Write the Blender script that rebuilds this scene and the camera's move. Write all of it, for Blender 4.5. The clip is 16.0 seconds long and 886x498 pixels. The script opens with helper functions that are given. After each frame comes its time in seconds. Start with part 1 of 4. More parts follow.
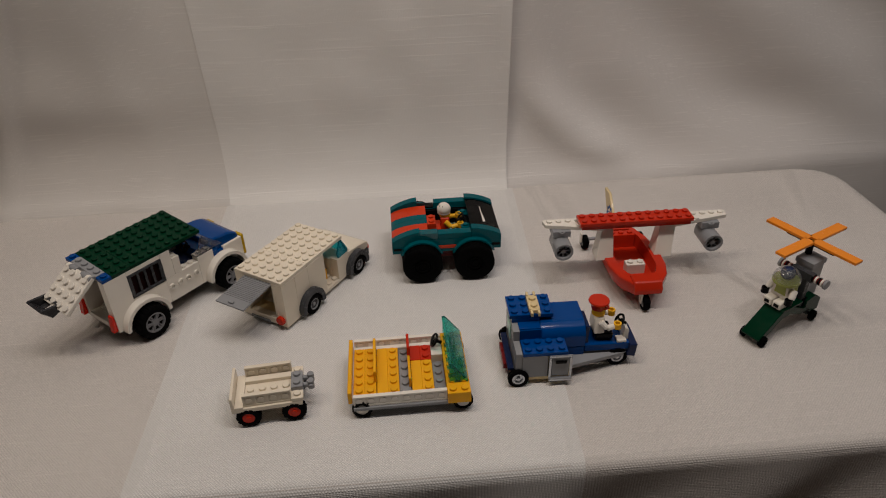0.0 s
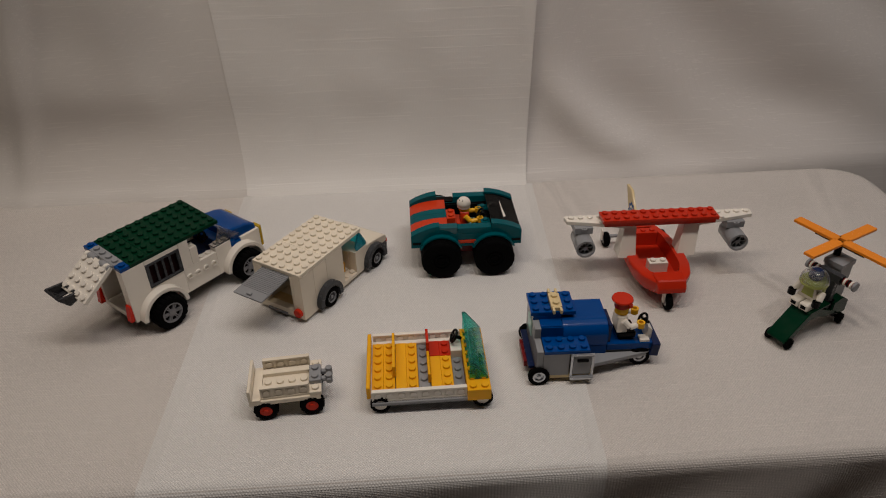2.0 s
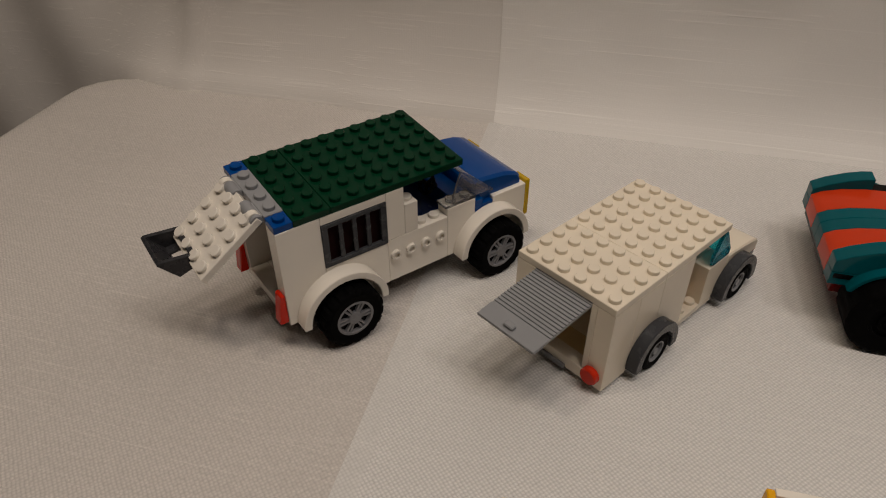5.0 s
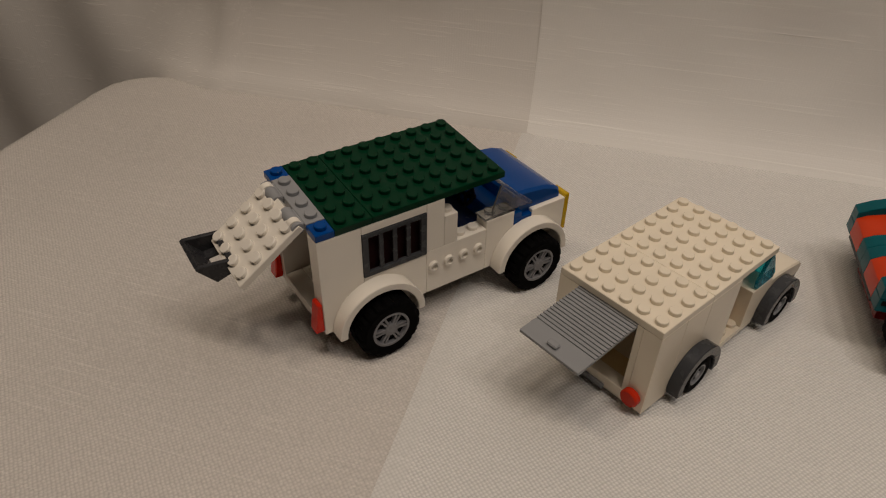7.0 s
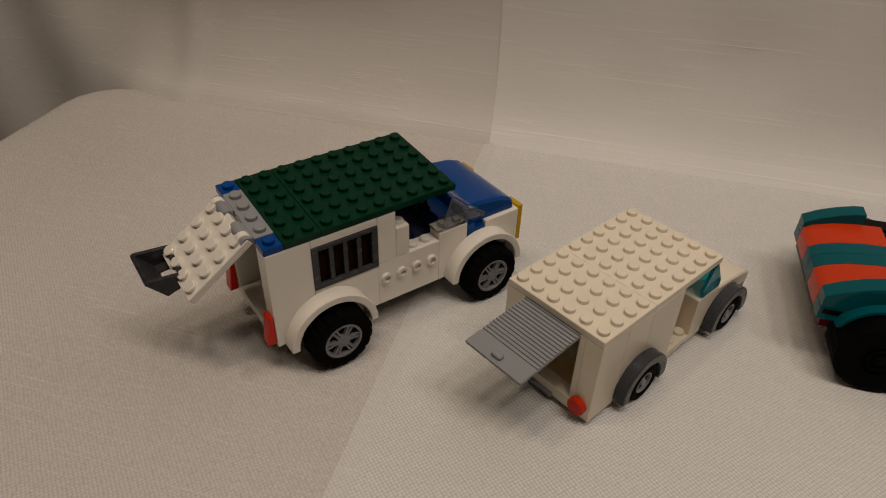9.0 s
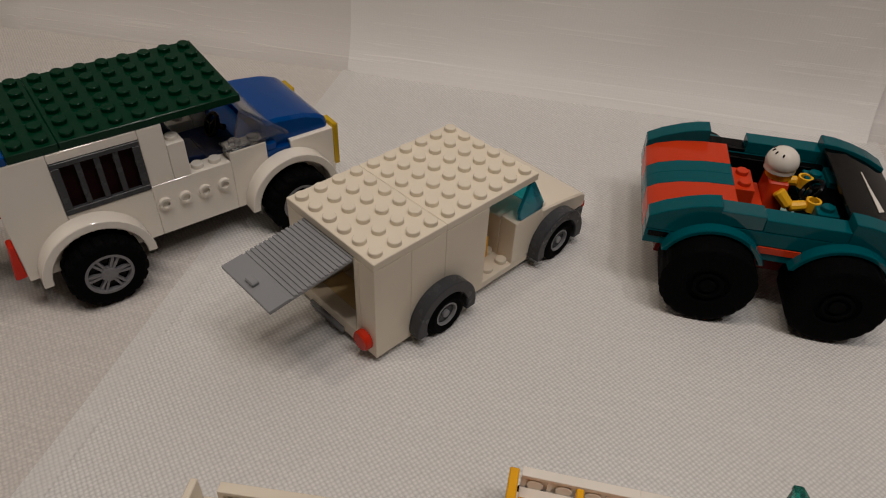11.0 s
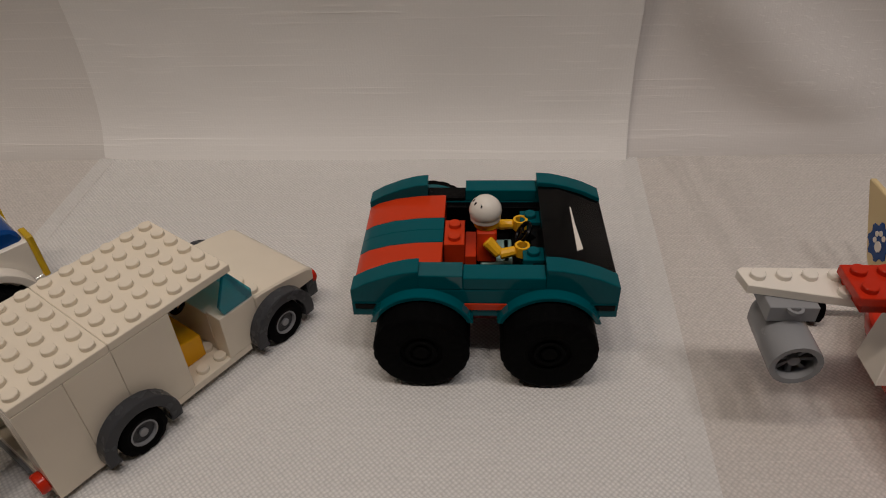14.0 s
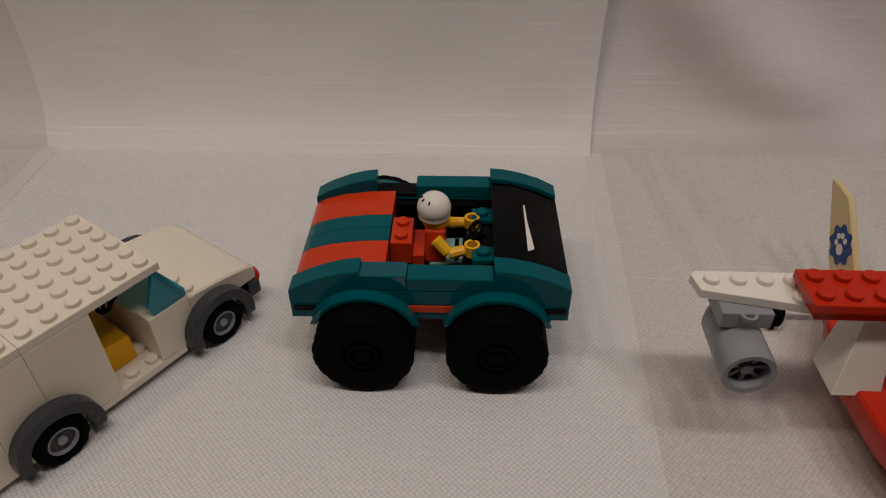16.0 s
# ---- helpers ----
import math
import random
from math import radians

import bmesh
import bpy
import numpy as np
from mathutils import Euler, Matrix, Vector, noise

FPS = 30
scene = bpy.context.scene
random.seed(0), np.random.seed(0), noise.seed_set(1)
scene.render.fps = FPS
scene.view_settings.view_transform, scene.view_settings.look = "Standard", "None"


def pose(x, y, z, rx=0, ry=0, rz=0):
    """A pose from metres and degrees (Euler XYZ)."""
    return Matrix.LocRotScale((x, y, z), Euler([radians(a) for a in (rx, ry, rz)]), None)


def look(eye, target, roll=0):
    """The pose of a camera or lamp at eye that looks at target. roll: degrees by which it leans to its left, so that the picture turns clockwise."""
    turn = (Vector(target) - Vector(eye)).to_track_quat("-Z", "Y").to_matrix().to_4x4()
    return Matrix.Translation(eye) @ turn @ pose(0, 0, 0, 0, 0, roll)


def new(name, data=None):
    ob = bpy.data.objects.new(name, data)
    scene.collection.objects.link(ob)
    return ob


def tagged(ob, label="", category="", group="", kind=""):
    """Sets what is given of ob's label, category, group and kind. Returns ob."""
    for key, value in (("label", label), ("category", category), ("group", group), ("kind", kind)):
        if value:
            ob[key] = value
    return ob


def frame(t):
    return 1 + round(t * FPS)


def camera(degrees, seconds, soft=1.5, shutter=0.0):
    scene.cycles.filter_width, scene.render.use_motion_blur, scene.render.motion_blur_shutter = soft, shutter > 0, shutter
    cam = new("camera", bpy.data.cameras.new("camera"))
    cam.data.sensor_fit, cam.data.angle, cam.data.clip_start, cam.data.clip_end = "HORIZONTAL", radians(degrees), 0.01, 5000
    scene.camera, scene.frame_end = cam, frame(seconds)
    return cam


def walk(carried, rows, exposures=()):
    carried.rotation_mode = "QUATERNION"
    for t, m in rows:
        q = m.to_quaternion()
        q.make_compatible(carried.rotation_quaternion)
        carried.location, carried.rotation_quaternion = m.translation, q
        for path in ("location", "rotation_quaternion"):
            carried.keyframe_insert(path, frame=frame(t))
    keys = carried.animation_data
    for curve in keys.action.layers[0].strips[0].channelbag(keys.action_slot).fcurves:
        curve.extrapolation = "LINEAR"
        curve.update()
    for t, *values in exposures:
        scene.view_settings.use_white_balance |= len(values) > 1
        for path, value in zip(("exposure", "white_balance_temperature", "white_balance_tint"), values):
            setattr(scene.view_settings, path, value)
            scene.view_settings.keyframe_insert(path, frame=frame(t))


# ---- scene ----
cam = camera(66.00, 16.0, 1.1)
PATH = [
    (0, (0.0300, -0.0428, 0.3519), (0.0119, 0.2926, 0.1346), -1.70),
    (0.5, (0.0297, -0.0427, 0.3515), (0.0087, 0.2941, 0.1368), -1.68),
    (1, (0.0277, -0.0415, 0.3523), (0.0107, 0.2932, 0.1339), -1.14),
    (1.5, (0.0273, -0.0416, 0.3499), (0.0081, 0.2932, 0.1319), -1.29),
    (2, (0.0211, -0.0373, 0.3479), (-0.0025, 0.2961, 0.1283), -1.23),
    (2.5, (0.0018, -0.0150, 0.3361), (-0.0296, 0.3163, 0.1142), -0.95),
    (3, (-0.0447, 0.0505, 0.3043), (-0.0900, 0.3779, 0.0788), 0.86),
    (3.5, (-0.0720, 0.1084, 0.2721), (-0.1368, 0.4292, 0.0421), 0.29),
    (4, (-0.0989, 0.1498, 0.2460), (-0.1825, 0.4587, 0.0060), 0.76),
    (4.5, (-0.1058, 0.1782, 0.2219), (-0.2038, 0.4790, -0.0229), 0.90),
    (5, (-0.1123, 0.1902, 0.2132), (-0.2271, 0.4845, -0.0323), -0.06),
    (7.5, (-0.1268, 0.1910, 0.2131), (-0.2466, 0.4849, -0.0303), 1.42),
    (8, (-0.1261, 0.1916, 0.2138), (-0.2458, 0.4857, -0.0294), 1.42),
    (8.5, (-0.1258, 0.1897, 0.2145), (-0.2463, 0.4856, -0.0262), 1.43),
    (9, (-0.1119, 0.1948, 0.2180), (-0.2258, 0.4933, -0.0228), 1.73),
    (9.5, (-0.0823, 0.2040, 0.2157), (-0.1812, 0.5054, -0.0281), 1.77),
    (10, (-0.0573, 0.2157, 0.2037), (-0.1489, 0.5138, -0.0468), 2.81),
    (12.5, (-0.0438, 0.2458, 0.1824), (-0.1508, 0.5328, -0.0748), 1.28),
    (13, (-0.0215, 0.2463, 0.1961), (-0.1277, 0.5442, -0.0488), -0.68),
    (13.5, (0.0063, 0.2651, 0.1987), (-0.0789, 0.5701, -0.0456), -2.14),
    (14, (0.0273, 0.2791, 0.1968), (-0.0330, 0.5890, -0.0489), -2.11),
    (14.5, (0.0351, 0.2900, 0.1919), (-0.0209, 0.5976, -0.0575), -2.72),
    (15, (0.0358, 0.2925, 0.1910), (-0.0198, 0.6013, -0.0571), -2.63),
    (15.5, (0.0360, 0.2914, 0.1916), (-0.0115, 0.5991, -0.0595), -0.74),
    (16, (0.0381, 0.2917, 0.1905), (-0.0114, 0.6011, -0.0581), -0.36),
]
walk(cam, [(t, look(eye, target, roll)) for t, eye, target, roll in PATH], [(0, -0.07, 6400, 10), (3, -0.12, 6440, 10), (5, -0.12, 6720, 10), (9.2, -0.17, 7030, 10), (10, -0.10, 6580, 10), (12.5, -0.12, 6330, 10), (13.5, -0.14, 6340, 11), (14.5, -0.25, 6480, 11), (16, -0.23, 6380, 11)])

# ---- world and lamps ----
world = bpy.data.worlds.new("room_light")
scene.world = world
world.use_nodes = True
world.node_tree.nodes["Background"].inputs[0].default_value = (1.0, 0.93, 0.86, 1)
world.node_tree.nodes["Background"].inputs[1].default_value = 0.10


def lamp(name, eye, target, size, watts, colour):
    data = bpy.data.lights.new(name, "AREA")
    data.shape, data.size, data.energy, data.color = "DISK", size, watts, colour
    ob = new(name, data)
    ob.matrix_world = look(eye, target)
    return ob


for k in range(5):
    lamp("lamp_bulb", (-0.50 + 0.25 * k, 0.15 + 0.015 * k, 1.05), (-0.30 + 0.15 * k, 0.60, 0.0), 0.10, 1.32, (1.0, 0.84 + 0.018 * k, 0.68 + 0.045 * k))
# broad cool fill added overhead, not a visible fixture
lamp("ceiling_fill", (0.25, 0.30, 1.72), (0.12, 0.46, 0.0), 1.3, 3.4, (0.95, 0.95, 1.0))


# ---- materials ----
def shader(name):
    m = bpy.data.materials.new(name)
    m.use_nodes = True
    return m, m.node_tree.nodes, m.node_tree.links, m.node_tree.nodes["Principled BSDF"]


def plastic(name, colour, rough=0.22, clear=0.0, metal=0.0, gloss=0.2, ior=1.5):
    """Moulded toy plastic: faint mottling, scuffs in the gloss, a very slight unevenness of the face."""
    m, nodes, links, bsdf = shader(name)
    tc = nodes.new("ShaderNodeTexCoord")
    big, fine, scr = (nodes.new("ShaderNodeTexNoise") for _ in range(3))
    big.inputs["Scale"].default_value, fine.inputs["Scale"].default_value, scr.inputs["Scale"].default_value = 45, 900, 260
    scr.inputs["Detail"].default_value = 6
    info = nodes.new("ShaderNodeObjectInfo")
    for n in (big, fine, scr):
        links.new(tc.outputs["Object"], n.inputs["Vector"])
    mix = nodes.new("ShaderNodeMix")
    mix.data_type = "RGBA"
    mix.inputs[6].default_value = (*[c * 0.93 for c in colour], 1)
    mix.inputs[7].default_value = (*[min(1, c * 1.05) for c in colour], 1)
    links.new(big.outputs["Fac"], mix.inputs[0])
    vary = nodes.new("ShaderNodeHueSaturation")
    rnd = nodes.new("ShaderNodeMapRange")
    rnd.inputs[3].default_value, rnd.inputs[4].default_value = 0.96, 1.03
    links.new(info.outputs["Random"], rnd.inputs[0])
    links.new(rnd.outputs[0], vary.inputs["Value"])
    links.new(mix.outputs[2], vary.inputs["Color"])
    links.new(vary.outputs[0], bsdf.inputs["Base Color"])
    ro = nodes.new("ShaderNodeMapRange")
    ro.inputs[1].default_value, ro.inputs[2].default_value = 0.35, 0.75
    ro.inputs[3].default_value, ro.inputs[4].default_value = rough * 0.75, rough + 0.05
    links.new(scr.outputs["Fac"], ro.inputs[0])
    links.new(ro.outputs[0], bsdf.inputs["Roughness"])
    bump = nodes.new("ShaderNodeBump")
    bump.inputs["Strength"].default_value, bump.inputs["Distance"].default_value = 0.04, 0.0001
    links.new(fine.outputs["Fac"], bump.inputs["Height"])
    links.new(bump.outputs[0], bsdf.inputs["Normal"])
    bsdf.inputs["Metallic"].default_value = metal
    bsdf.inputs["Transmission Weight"].default_value = clear
    bsdf.inputs["IOR"].default_value = ior
    bsdf.inputs["Specular IOR Level"].default_value = gloss
    return m


def rubber(name, colour):
    m, nodes, links, bsdf = shader(name)
    tc, n = nodes.new("ShaderNodeTexCoord"), nodes.new("ShaderNodeTexNoise")
    n.inputs["Scale"].default_value, n.inputs["Detail"].default_value = 400, 5
    links.new(tc.outputs["Object"], n.inputs["Vector"])
    ramp = nodes.new("ShaderNodeMapRange")
    ramp.inputs[3].default_value, ramp.inputs[4].default_value = 0.6, 0.85
    bsdf.inputs["Specular IOR Level"].default_value = 0.04
    links.new(n.outputs["Fac"], ramp.inputs[0])
    links.new(ramp.outputs[0], bsdf.inputs["Roughness"])
    mix = nodes.new("ShaderNodeMix")
    mix.data_type = "RGBA"
    mix.inputs[6].default_value, mix.inputs[7].default_value = (*colour, 1), (*[c * 2 for c in colour], 1)
    links.new(n.outputs["Fac"], mix.inputs[0])
    links.new(mix.outputs[2], bsdf.inputs["Base Color"])
    bump = nodes.new("ShaderNodeBump")
    bump.inputs["Strength"].default_value, bump.inputs["Distance"].default_value = 0.2, 0.0002
    links.new(n.outputs["Fac"], bump.inputs["Height"])
    links.new(bump.outputs[0], bsdf.inputs["Normal"])
    return m


def woven(name, colour, along, across, axes=(0, 1), slub=0.5, turn=7.0, uneven=0.3, deep=0.76, relief=0.75, grain=1.0, slub_long=22.0, slub_fine=900.0, diagonal=False):
    """White table linen: threads along and across (metres a thread), thick slubs in the long threads, soft soiling."""
    m, nodes, links, bsdf = shader(name)
    tc, mp = nodes.new("ShaderNodeTexCoord"), nodes.new("ShaderNodeMapping")
    links.new(tc.outputs["Object"], mp.inputs["Vector"])
    mp.inputs["Rotation"].default_value = (0, 0, radians(-turn))
    # threads crossing: slightly uneven rows of raised stitches
    size = [1 / across] * 3
    size[axes[0]] = 1 / along
    vmap, vor = nodes.new("ShaderNodeMapping"), nodes.new("ShaderNodeTexVoronoi")
    vmap.inputs["Scale"].default_value = size
    if diagonal:
        vmap.inputs["Rotation"].default_value = (0, 0, radians(45))
    links.new(mp.outputs[0], vmap.inputs["Vector"])
    links.new(vmap.outputs[0], vor.inputs["Vector"])
    vor.voronoi_dimensions = "3D"
    vor.inputs["Scale"].default_value, vor.inputs["Randomness"].default_value = 1.0, uneven
    weave = nodes.new("ShaderNodeMath")
    weave.operation, weave.inputs[1].default_value, weave.inputs[2].default_value = "MULTIPLY_ADD", -1.25, 1.0
    links.new(vor.outputs["Distance"], weave.inputs[0])
    ease = nodes.new("ShaderNodeMath")
    ease.operation, ease.inputs[1].default_value, ease.inputs[2].default_value = "MULTIPLY_ADD", grain, (1 - grain) * 0.55
    links.new(weave.outputs[0], ease.inputs[0])
    # slubs: noise drawn out along the first axis
    smap, sn = nodes.new("ShaderNodeMapping"), nodes.new("ShaderNodeTexNoise")
    scale = [slub_fine] * 3
    scale[axes[0]] = slub_long
    smap.inputs["Scale"].default_value = scale
    links.new(mp.outputs[0], smap.inputs["Vector"])
    links.new(smap.outputs[0], sn.inputs["Vector"])
    sn.inputs["Scale"].default_value, sn.inputs["Detail"].default_value = 1.0, 2
    sr = nodes.new("ShaderNodeMapRange")
    sr.inputs[1].default_value, sr.inputs[2].default_value = 0.58, 0.82
    sr.inputs[3].default_value, sr.inputs[4].default_value = 0.0, slub
    links.new(sn.outputs["Fac"], sr.inputs[0])
    total = nodes.new("ShaderNodeMath")
    total.operation = "ADD"
    links.new(ease.outputs[0], total.inputs[0])
    links.new(sr.outputs[0], total.inputs[1])
    bump = nodes.new("ShaderNodeBump")
    bump.inputs["Strength"].default_value, bump.inputs["Distance"].default_value = relief, 0.0004
    links.new(total.outputs[0], bump.inputs["Height"])
    links.new(bump.outputs[0], bsdf.inputs["Normal"])
    soil = nodes.new("ShaderNodeTexNoise")
    soil.inputs["Scale"].default_value, soil.inputs["Detail"].default_value = 7, 4
    links.new(mp.outputs[0], soil.inputs["Vector"])
    mix = nodes.new("ShaderNodeMix")
    mix.data_type = "RGBA"
    mix.inputs[6].default_value, mix.inputs[7].default_value = (*[c * 0.95 for c in colour], 1), (*colour, 1)
    links.new(soil.outputs["Fac"], mix.inputs[0])
    dark = nodes.new("ShaderNodeMix")
    dark.data_type, dark.blend_type = "RGBA", "MULTIPLY"
    gap = nodes.new("ShaderNodeMapRange")
    gap.inputs[1].default_value, gap.inputs[2].default_value = 0.0, 0.9
    gap.inputs[3].default_value, gap.inputs[4].default_value = deep, 1.04
    links.new(total.outputs[0], gap.inputs[0])
    dark.inputs[0].default_value = 1
    links.new(mix.outputs[2], dark.inputs[6])
    links.new(gap.outputs[0], dark.inputs[7])
    links.new(dark.outputs[2], bsdf.inputs["Base Color"])
    bsdf.inputs["Roughness"].default_value = 0.72
    bsdf.inputs["Sheen Weight"].default_value = 0.15
    bsdf.inputs["Specular IOR Level"].default_value = 0.35
    return m


def plaster(name, colour):
    m, nodes, links, bsdf = shader(name)
    tc, n = nodes.new("ShaderNodeTexCoord"), nodes.new("ShaderNodeTexNoise")
    n.inputs["Scale"].default_value, n.inputs["Detail"].default_value = 14, 6
    links.new(tc.outputs["Object"], n.inputs["Vector"])
    mix = nodes.new("ShaderNodeMix")
    mix.data_type = "RGBA"
    mix.inputs[6].default_value, mix.inputs[7].default_value = (*[c * 0.85 for c in colour], 1), (*colour, 1)
    links.new(n.outputs["Fac"], mix.inputs[0])
    links.new(mix.outputs[2], bsdf.inputs["Base Color"])
    bsdf.inputs["Roughness"].default_value = 0.8
    return m


WHITE = plastic("white_plastic", (0.80, 0.75, 0.67), 0.09, gloss=0.4)
CREAM = plastic("aged_white_plastic", (0.78, 0.70, 0.57), 0.2)
GREEN = plastic("dark_green_plastic", (0.001, 0.028, 0.012), 0.2, gloss=0.14)
BLUE = plastic("blue_plastic", (0.0, 0.050, 0.225), 0.10, gloss=0.2)
NAVY = plastic("dark_blue_plastic", (0.01, 0.02, 0.07), 0.25)
TEAL = plastic("dark_turquoise_plastic", (0.0, 0.088, 0.108), 0.10, gloss=0.13)
GLOSS_TEAL = plastic("glossy_turquoise_plastic", (0.0, 0.088, 0.108), 0.05, gloss=0.5)
ORANGE = plastic("coral_red_plastic", (0.58, 0.043, 0.009), 0.2)
RED = plastic("red_plastic", (0.52, 0.026, 0.008), 0.18)
MAROON = plastic("dark_red_plastic", (0.18, 0.01, 0.01), 0.3)
YELLOW = plastic("bright_orange_yellow_plastic", (0.82, 0.40, 0.010), 0.2)
PROP = plastic("light_orange_plastic", (0.85, 0.26, 0.02), 0.25)
SKIN = plastic("yellow_plastic", (0.85, 0.45, 0.02), 0.22)
GREY = plastic("light_grey_plastic", (0.26, 0.265, 0.275), 0.24)
DARK = plastic("dark_grey_plastic", (0.048, 0.050, 0.055), 0.28)
BLACK = plastic("black_plastic", (0.0025, 0.0025, 0.0028), 0.25, gloss=0.08)
TAN = plastic("tan_plastic", (0.70, 0.55, 0.30), 0.22)
LIME = plastic("olive_lime_plastic", (0.42, 0.46, 0.12), 0.22)
PALE = plastic("pale_aqua_plastic", (0.35, 0.55, 0.50), 0.22)
RIM = plastic("mid_grey_plastic", (0.20, 0.20, 0.21), 0.28)
CHROME = plastic("silver_plastic", (0.55, 0.57, 0.60), 0.25, metal=0.7)
CLEAR = plastic("clear_plastic", (0.95, 0.95, 0.95), 0.04, clear=0.95, gloss=0.5)
AQUA = plastic("clear_turquoise_plastic", (0.02, 0.52, 0.66), 0.05, clear=0.8, gloss=0.4)
JADE = plastic("clear_green_blue_plastic", (0.12, 0.68, 0.60), 0.07, clear=0.93, ior=1.3)
SMOKE = plastic("smoked_plastic", (0.04, 0.038, 0.038), 0.05, clear=0.97, gloss=0.12, ior=1.2)
RUBY = plastic("clear_red_plastic", (0.8, 0.03, 0.01), 0.1, clear=0.35)
AMBER = plastic("clear_yellow_plastic", (0.9, 0.6, 0.02), 0.1, clear=0.5)
# near-black maroon: the dim car interior put into the colour
DEEP = rubber("dim_maroon_backing", (0.012, 0.004, 0.004))
TYRE = rubber("black_rubber", (0.0012, 0.0012, 0.0013))
RUNNER = woven("white_runner_linen", (0.80, 0.78, 0.755), 0.0014, 0.0014, slub=0.2, uneven=0.16, deep=0.66, relief=1.1, diagonal=True)
PANEL = woven("white_panel_linen", (0.90, 0.88, 0.85), 0.0015, 0.0011, axes=(0, 2), slub=0.9, uneven=0.4, deep=0.91, relief=0.40, grain=0.25, slub_long=4.5, slub_fine=560.0)
BASE = woven("white_table_linen", (0.69, 0.645, 0.605), 0.0014, 0.0014, slub=0.5, uneven=0.3, deep=0.72, relief=0.9, diagonal=True)
HUNG = woven("white_hanging_linen", (0.80, 0.77, 0.745), 0.0016, 0.0012, axes=(0, 2), slub=0.9, uneven=0.4, deep=0.91, relief=0.40, grain=0.25, slub_long=4.5, slub_fine=560.0)
VEIL = woven("white_side_linen", (0.80, 0.77, 0.735), 0.0016, 0.0012, axes=(0, 2), slub=0.9, uneven=0.4, deep=0.91, relief=0.40, grain=0.25, slub_long=4.5, slub_fine=560.0)
HEM = woven("white_hem_linen", (0.775, 0.756, 0.73), 0.0014, 0.0014, slub=0.2, uneven=0.16, deep=0.72, relief=0.8, diagonal=True)
HANDLE = plastic("very_dark_grey_plastic", (0.030, 0.030, 0.033), 0.3)
# tones of the unseen room shell, set for bounce and dark reflections
WALL = plaster("dim_unseen_wall", (0.30, 0.26, 0.22))
CEIL = plaster("bounce_paint", (0.6, 0.55, 0.5))
WOOD = plaster("brown_boards", (0.22, 0.14, 0.08))


# ---- shaping helpers (millimetres) ----
def part(name, bm, material, parent, label="", at=None):
    """Links bm, drawn in millimetres, as one mesh under parent."""
    bmesh.ops.recalc_face_normals(bm, faces=bm.faces)
    for f in bm.faces:
        f.smooth = True
    for e in bm.edges:
        e.smooth = e.calc_face_angle(1.0) < 0.52
    me = bpy.data.meshes.new(name)
    bm.transform(Matrix.Scale(0.001, 4))
    bm.to_mesh(me)
    bm.free()
    for mat in material if isinstance(material, (list, tuple)) else [material]:
        me.materials.append(mat)
    ob = new(name, me)
    ob.parent = parent
    if at is not None:
        ob.matrix_basis = at
    if label:
        ob["label"] = label
    return ob


def mm(x, y, z, rx=0, ry=0, rz=0):
    return pose(x / 1000, y / 1000, z / 1000, rx, ry, rz)


def thing(name, x, y, z, turn, label, category, group=""):
    ob = new(name)
    ob.empty_display_size = 0.02
    ob.matrix_world = mm(x, y, z, 0, 0, turn)
    return tagged(ob, label, category, group)


def box(bm, x0, x1, y0, y1, z0, z1, soft=0.25):
    vs = [bm.verts.new((x, y, z)) for x in (x0, x1) for y in (y0, y1) for z in (z0, z1)]
    fs = [bm.faces.new([vs[i] for i in q]) for q in ((0, 1, 3, 2), (4, 6, 7, 5), (0, 4, 5, 1), (2, 3, 7, 6), (0, 2, 6, 4), (1, 5, 7, 3))]
    if soft:
        bmesh.ops.bevel(bm, geom=list({e for f in fs for e in f.edges}), offset=soft, segments=1, affect="EDGES")
    return bm


def prism(bm, pts, axis, a, b, soft=0.25):
    """A polygon drawn in the two other axes, drawn out along axis from a to b."""
    def place(p, q, h):
        return {"x": (h, p, q), "y": (p, h, q), "z": (p, q, h)}[axis]
    n = len(pts)
    lo, hi = [bm.verts.new(place(p, q, a)) for p, q in pts], [bm.verts.new(place(p, q, b)) for p, q in pts]
    fs = [bm.faces.new(lo[::-1]), bm.faces.new(hi)]
    fs += [bm.faces.new((lo[i], lo[(i + 1) % n], hi[(i + 1) % n], hi[i])) for i in range(n)]
    bmesh.ops.recalc_face_normals(bm, faces=fs)
    if soft:
        es = [e for e in {e for f in fs for e in f.edges} if e.calc_face_angle(0) > 0.6]
        bmesh.ops.bevel(bm, geom=es, offset=soft, segments=1, affect="EDGES")
    return bm


def lathe(bm, prof, axis, c, n=20, smooth=True, closed=False):
    """Turns the profile (radius, height) round an axis through c."""
    rings = []
    for r, h in prof:
        ring = []
        for i in range(n):
            a = 2 * math.pi * i / n
            p, q = r * math.cos(a), r * math.sin(a)
            v = {"x": (h, p, q), "y": (p, h, q), "z": (p, q, h)}[axis]
            ring.append(bm.verts.new((v[0] + c[0], v[1] + c[1], v[2] + c[2])))
        rings.append(ring)
    pairs = list(zip(rings, rings[1:])) + ([(rings[-1], rings[0])] if closed else [])
    for lo, hi in pairs:
        for i in range(n):
            f = bm.faces.new((lo[i], lo[(i + 1) % n], hi[(i + 1) % n], hi[i]))
            f.smooth = smooth
    if not closed:
        bm.faces.new(rings[0][::-1])
        bm.faces.new(rings[-1])
    return bm


def cyl(bm, axis, c, r, a, b, n=18, soft=0.2):
    return lathe(bm, [(r - soft, a), (r, a + soft), (r, b - soft), (r - soft, b)], axis, c, n, smooth=False)


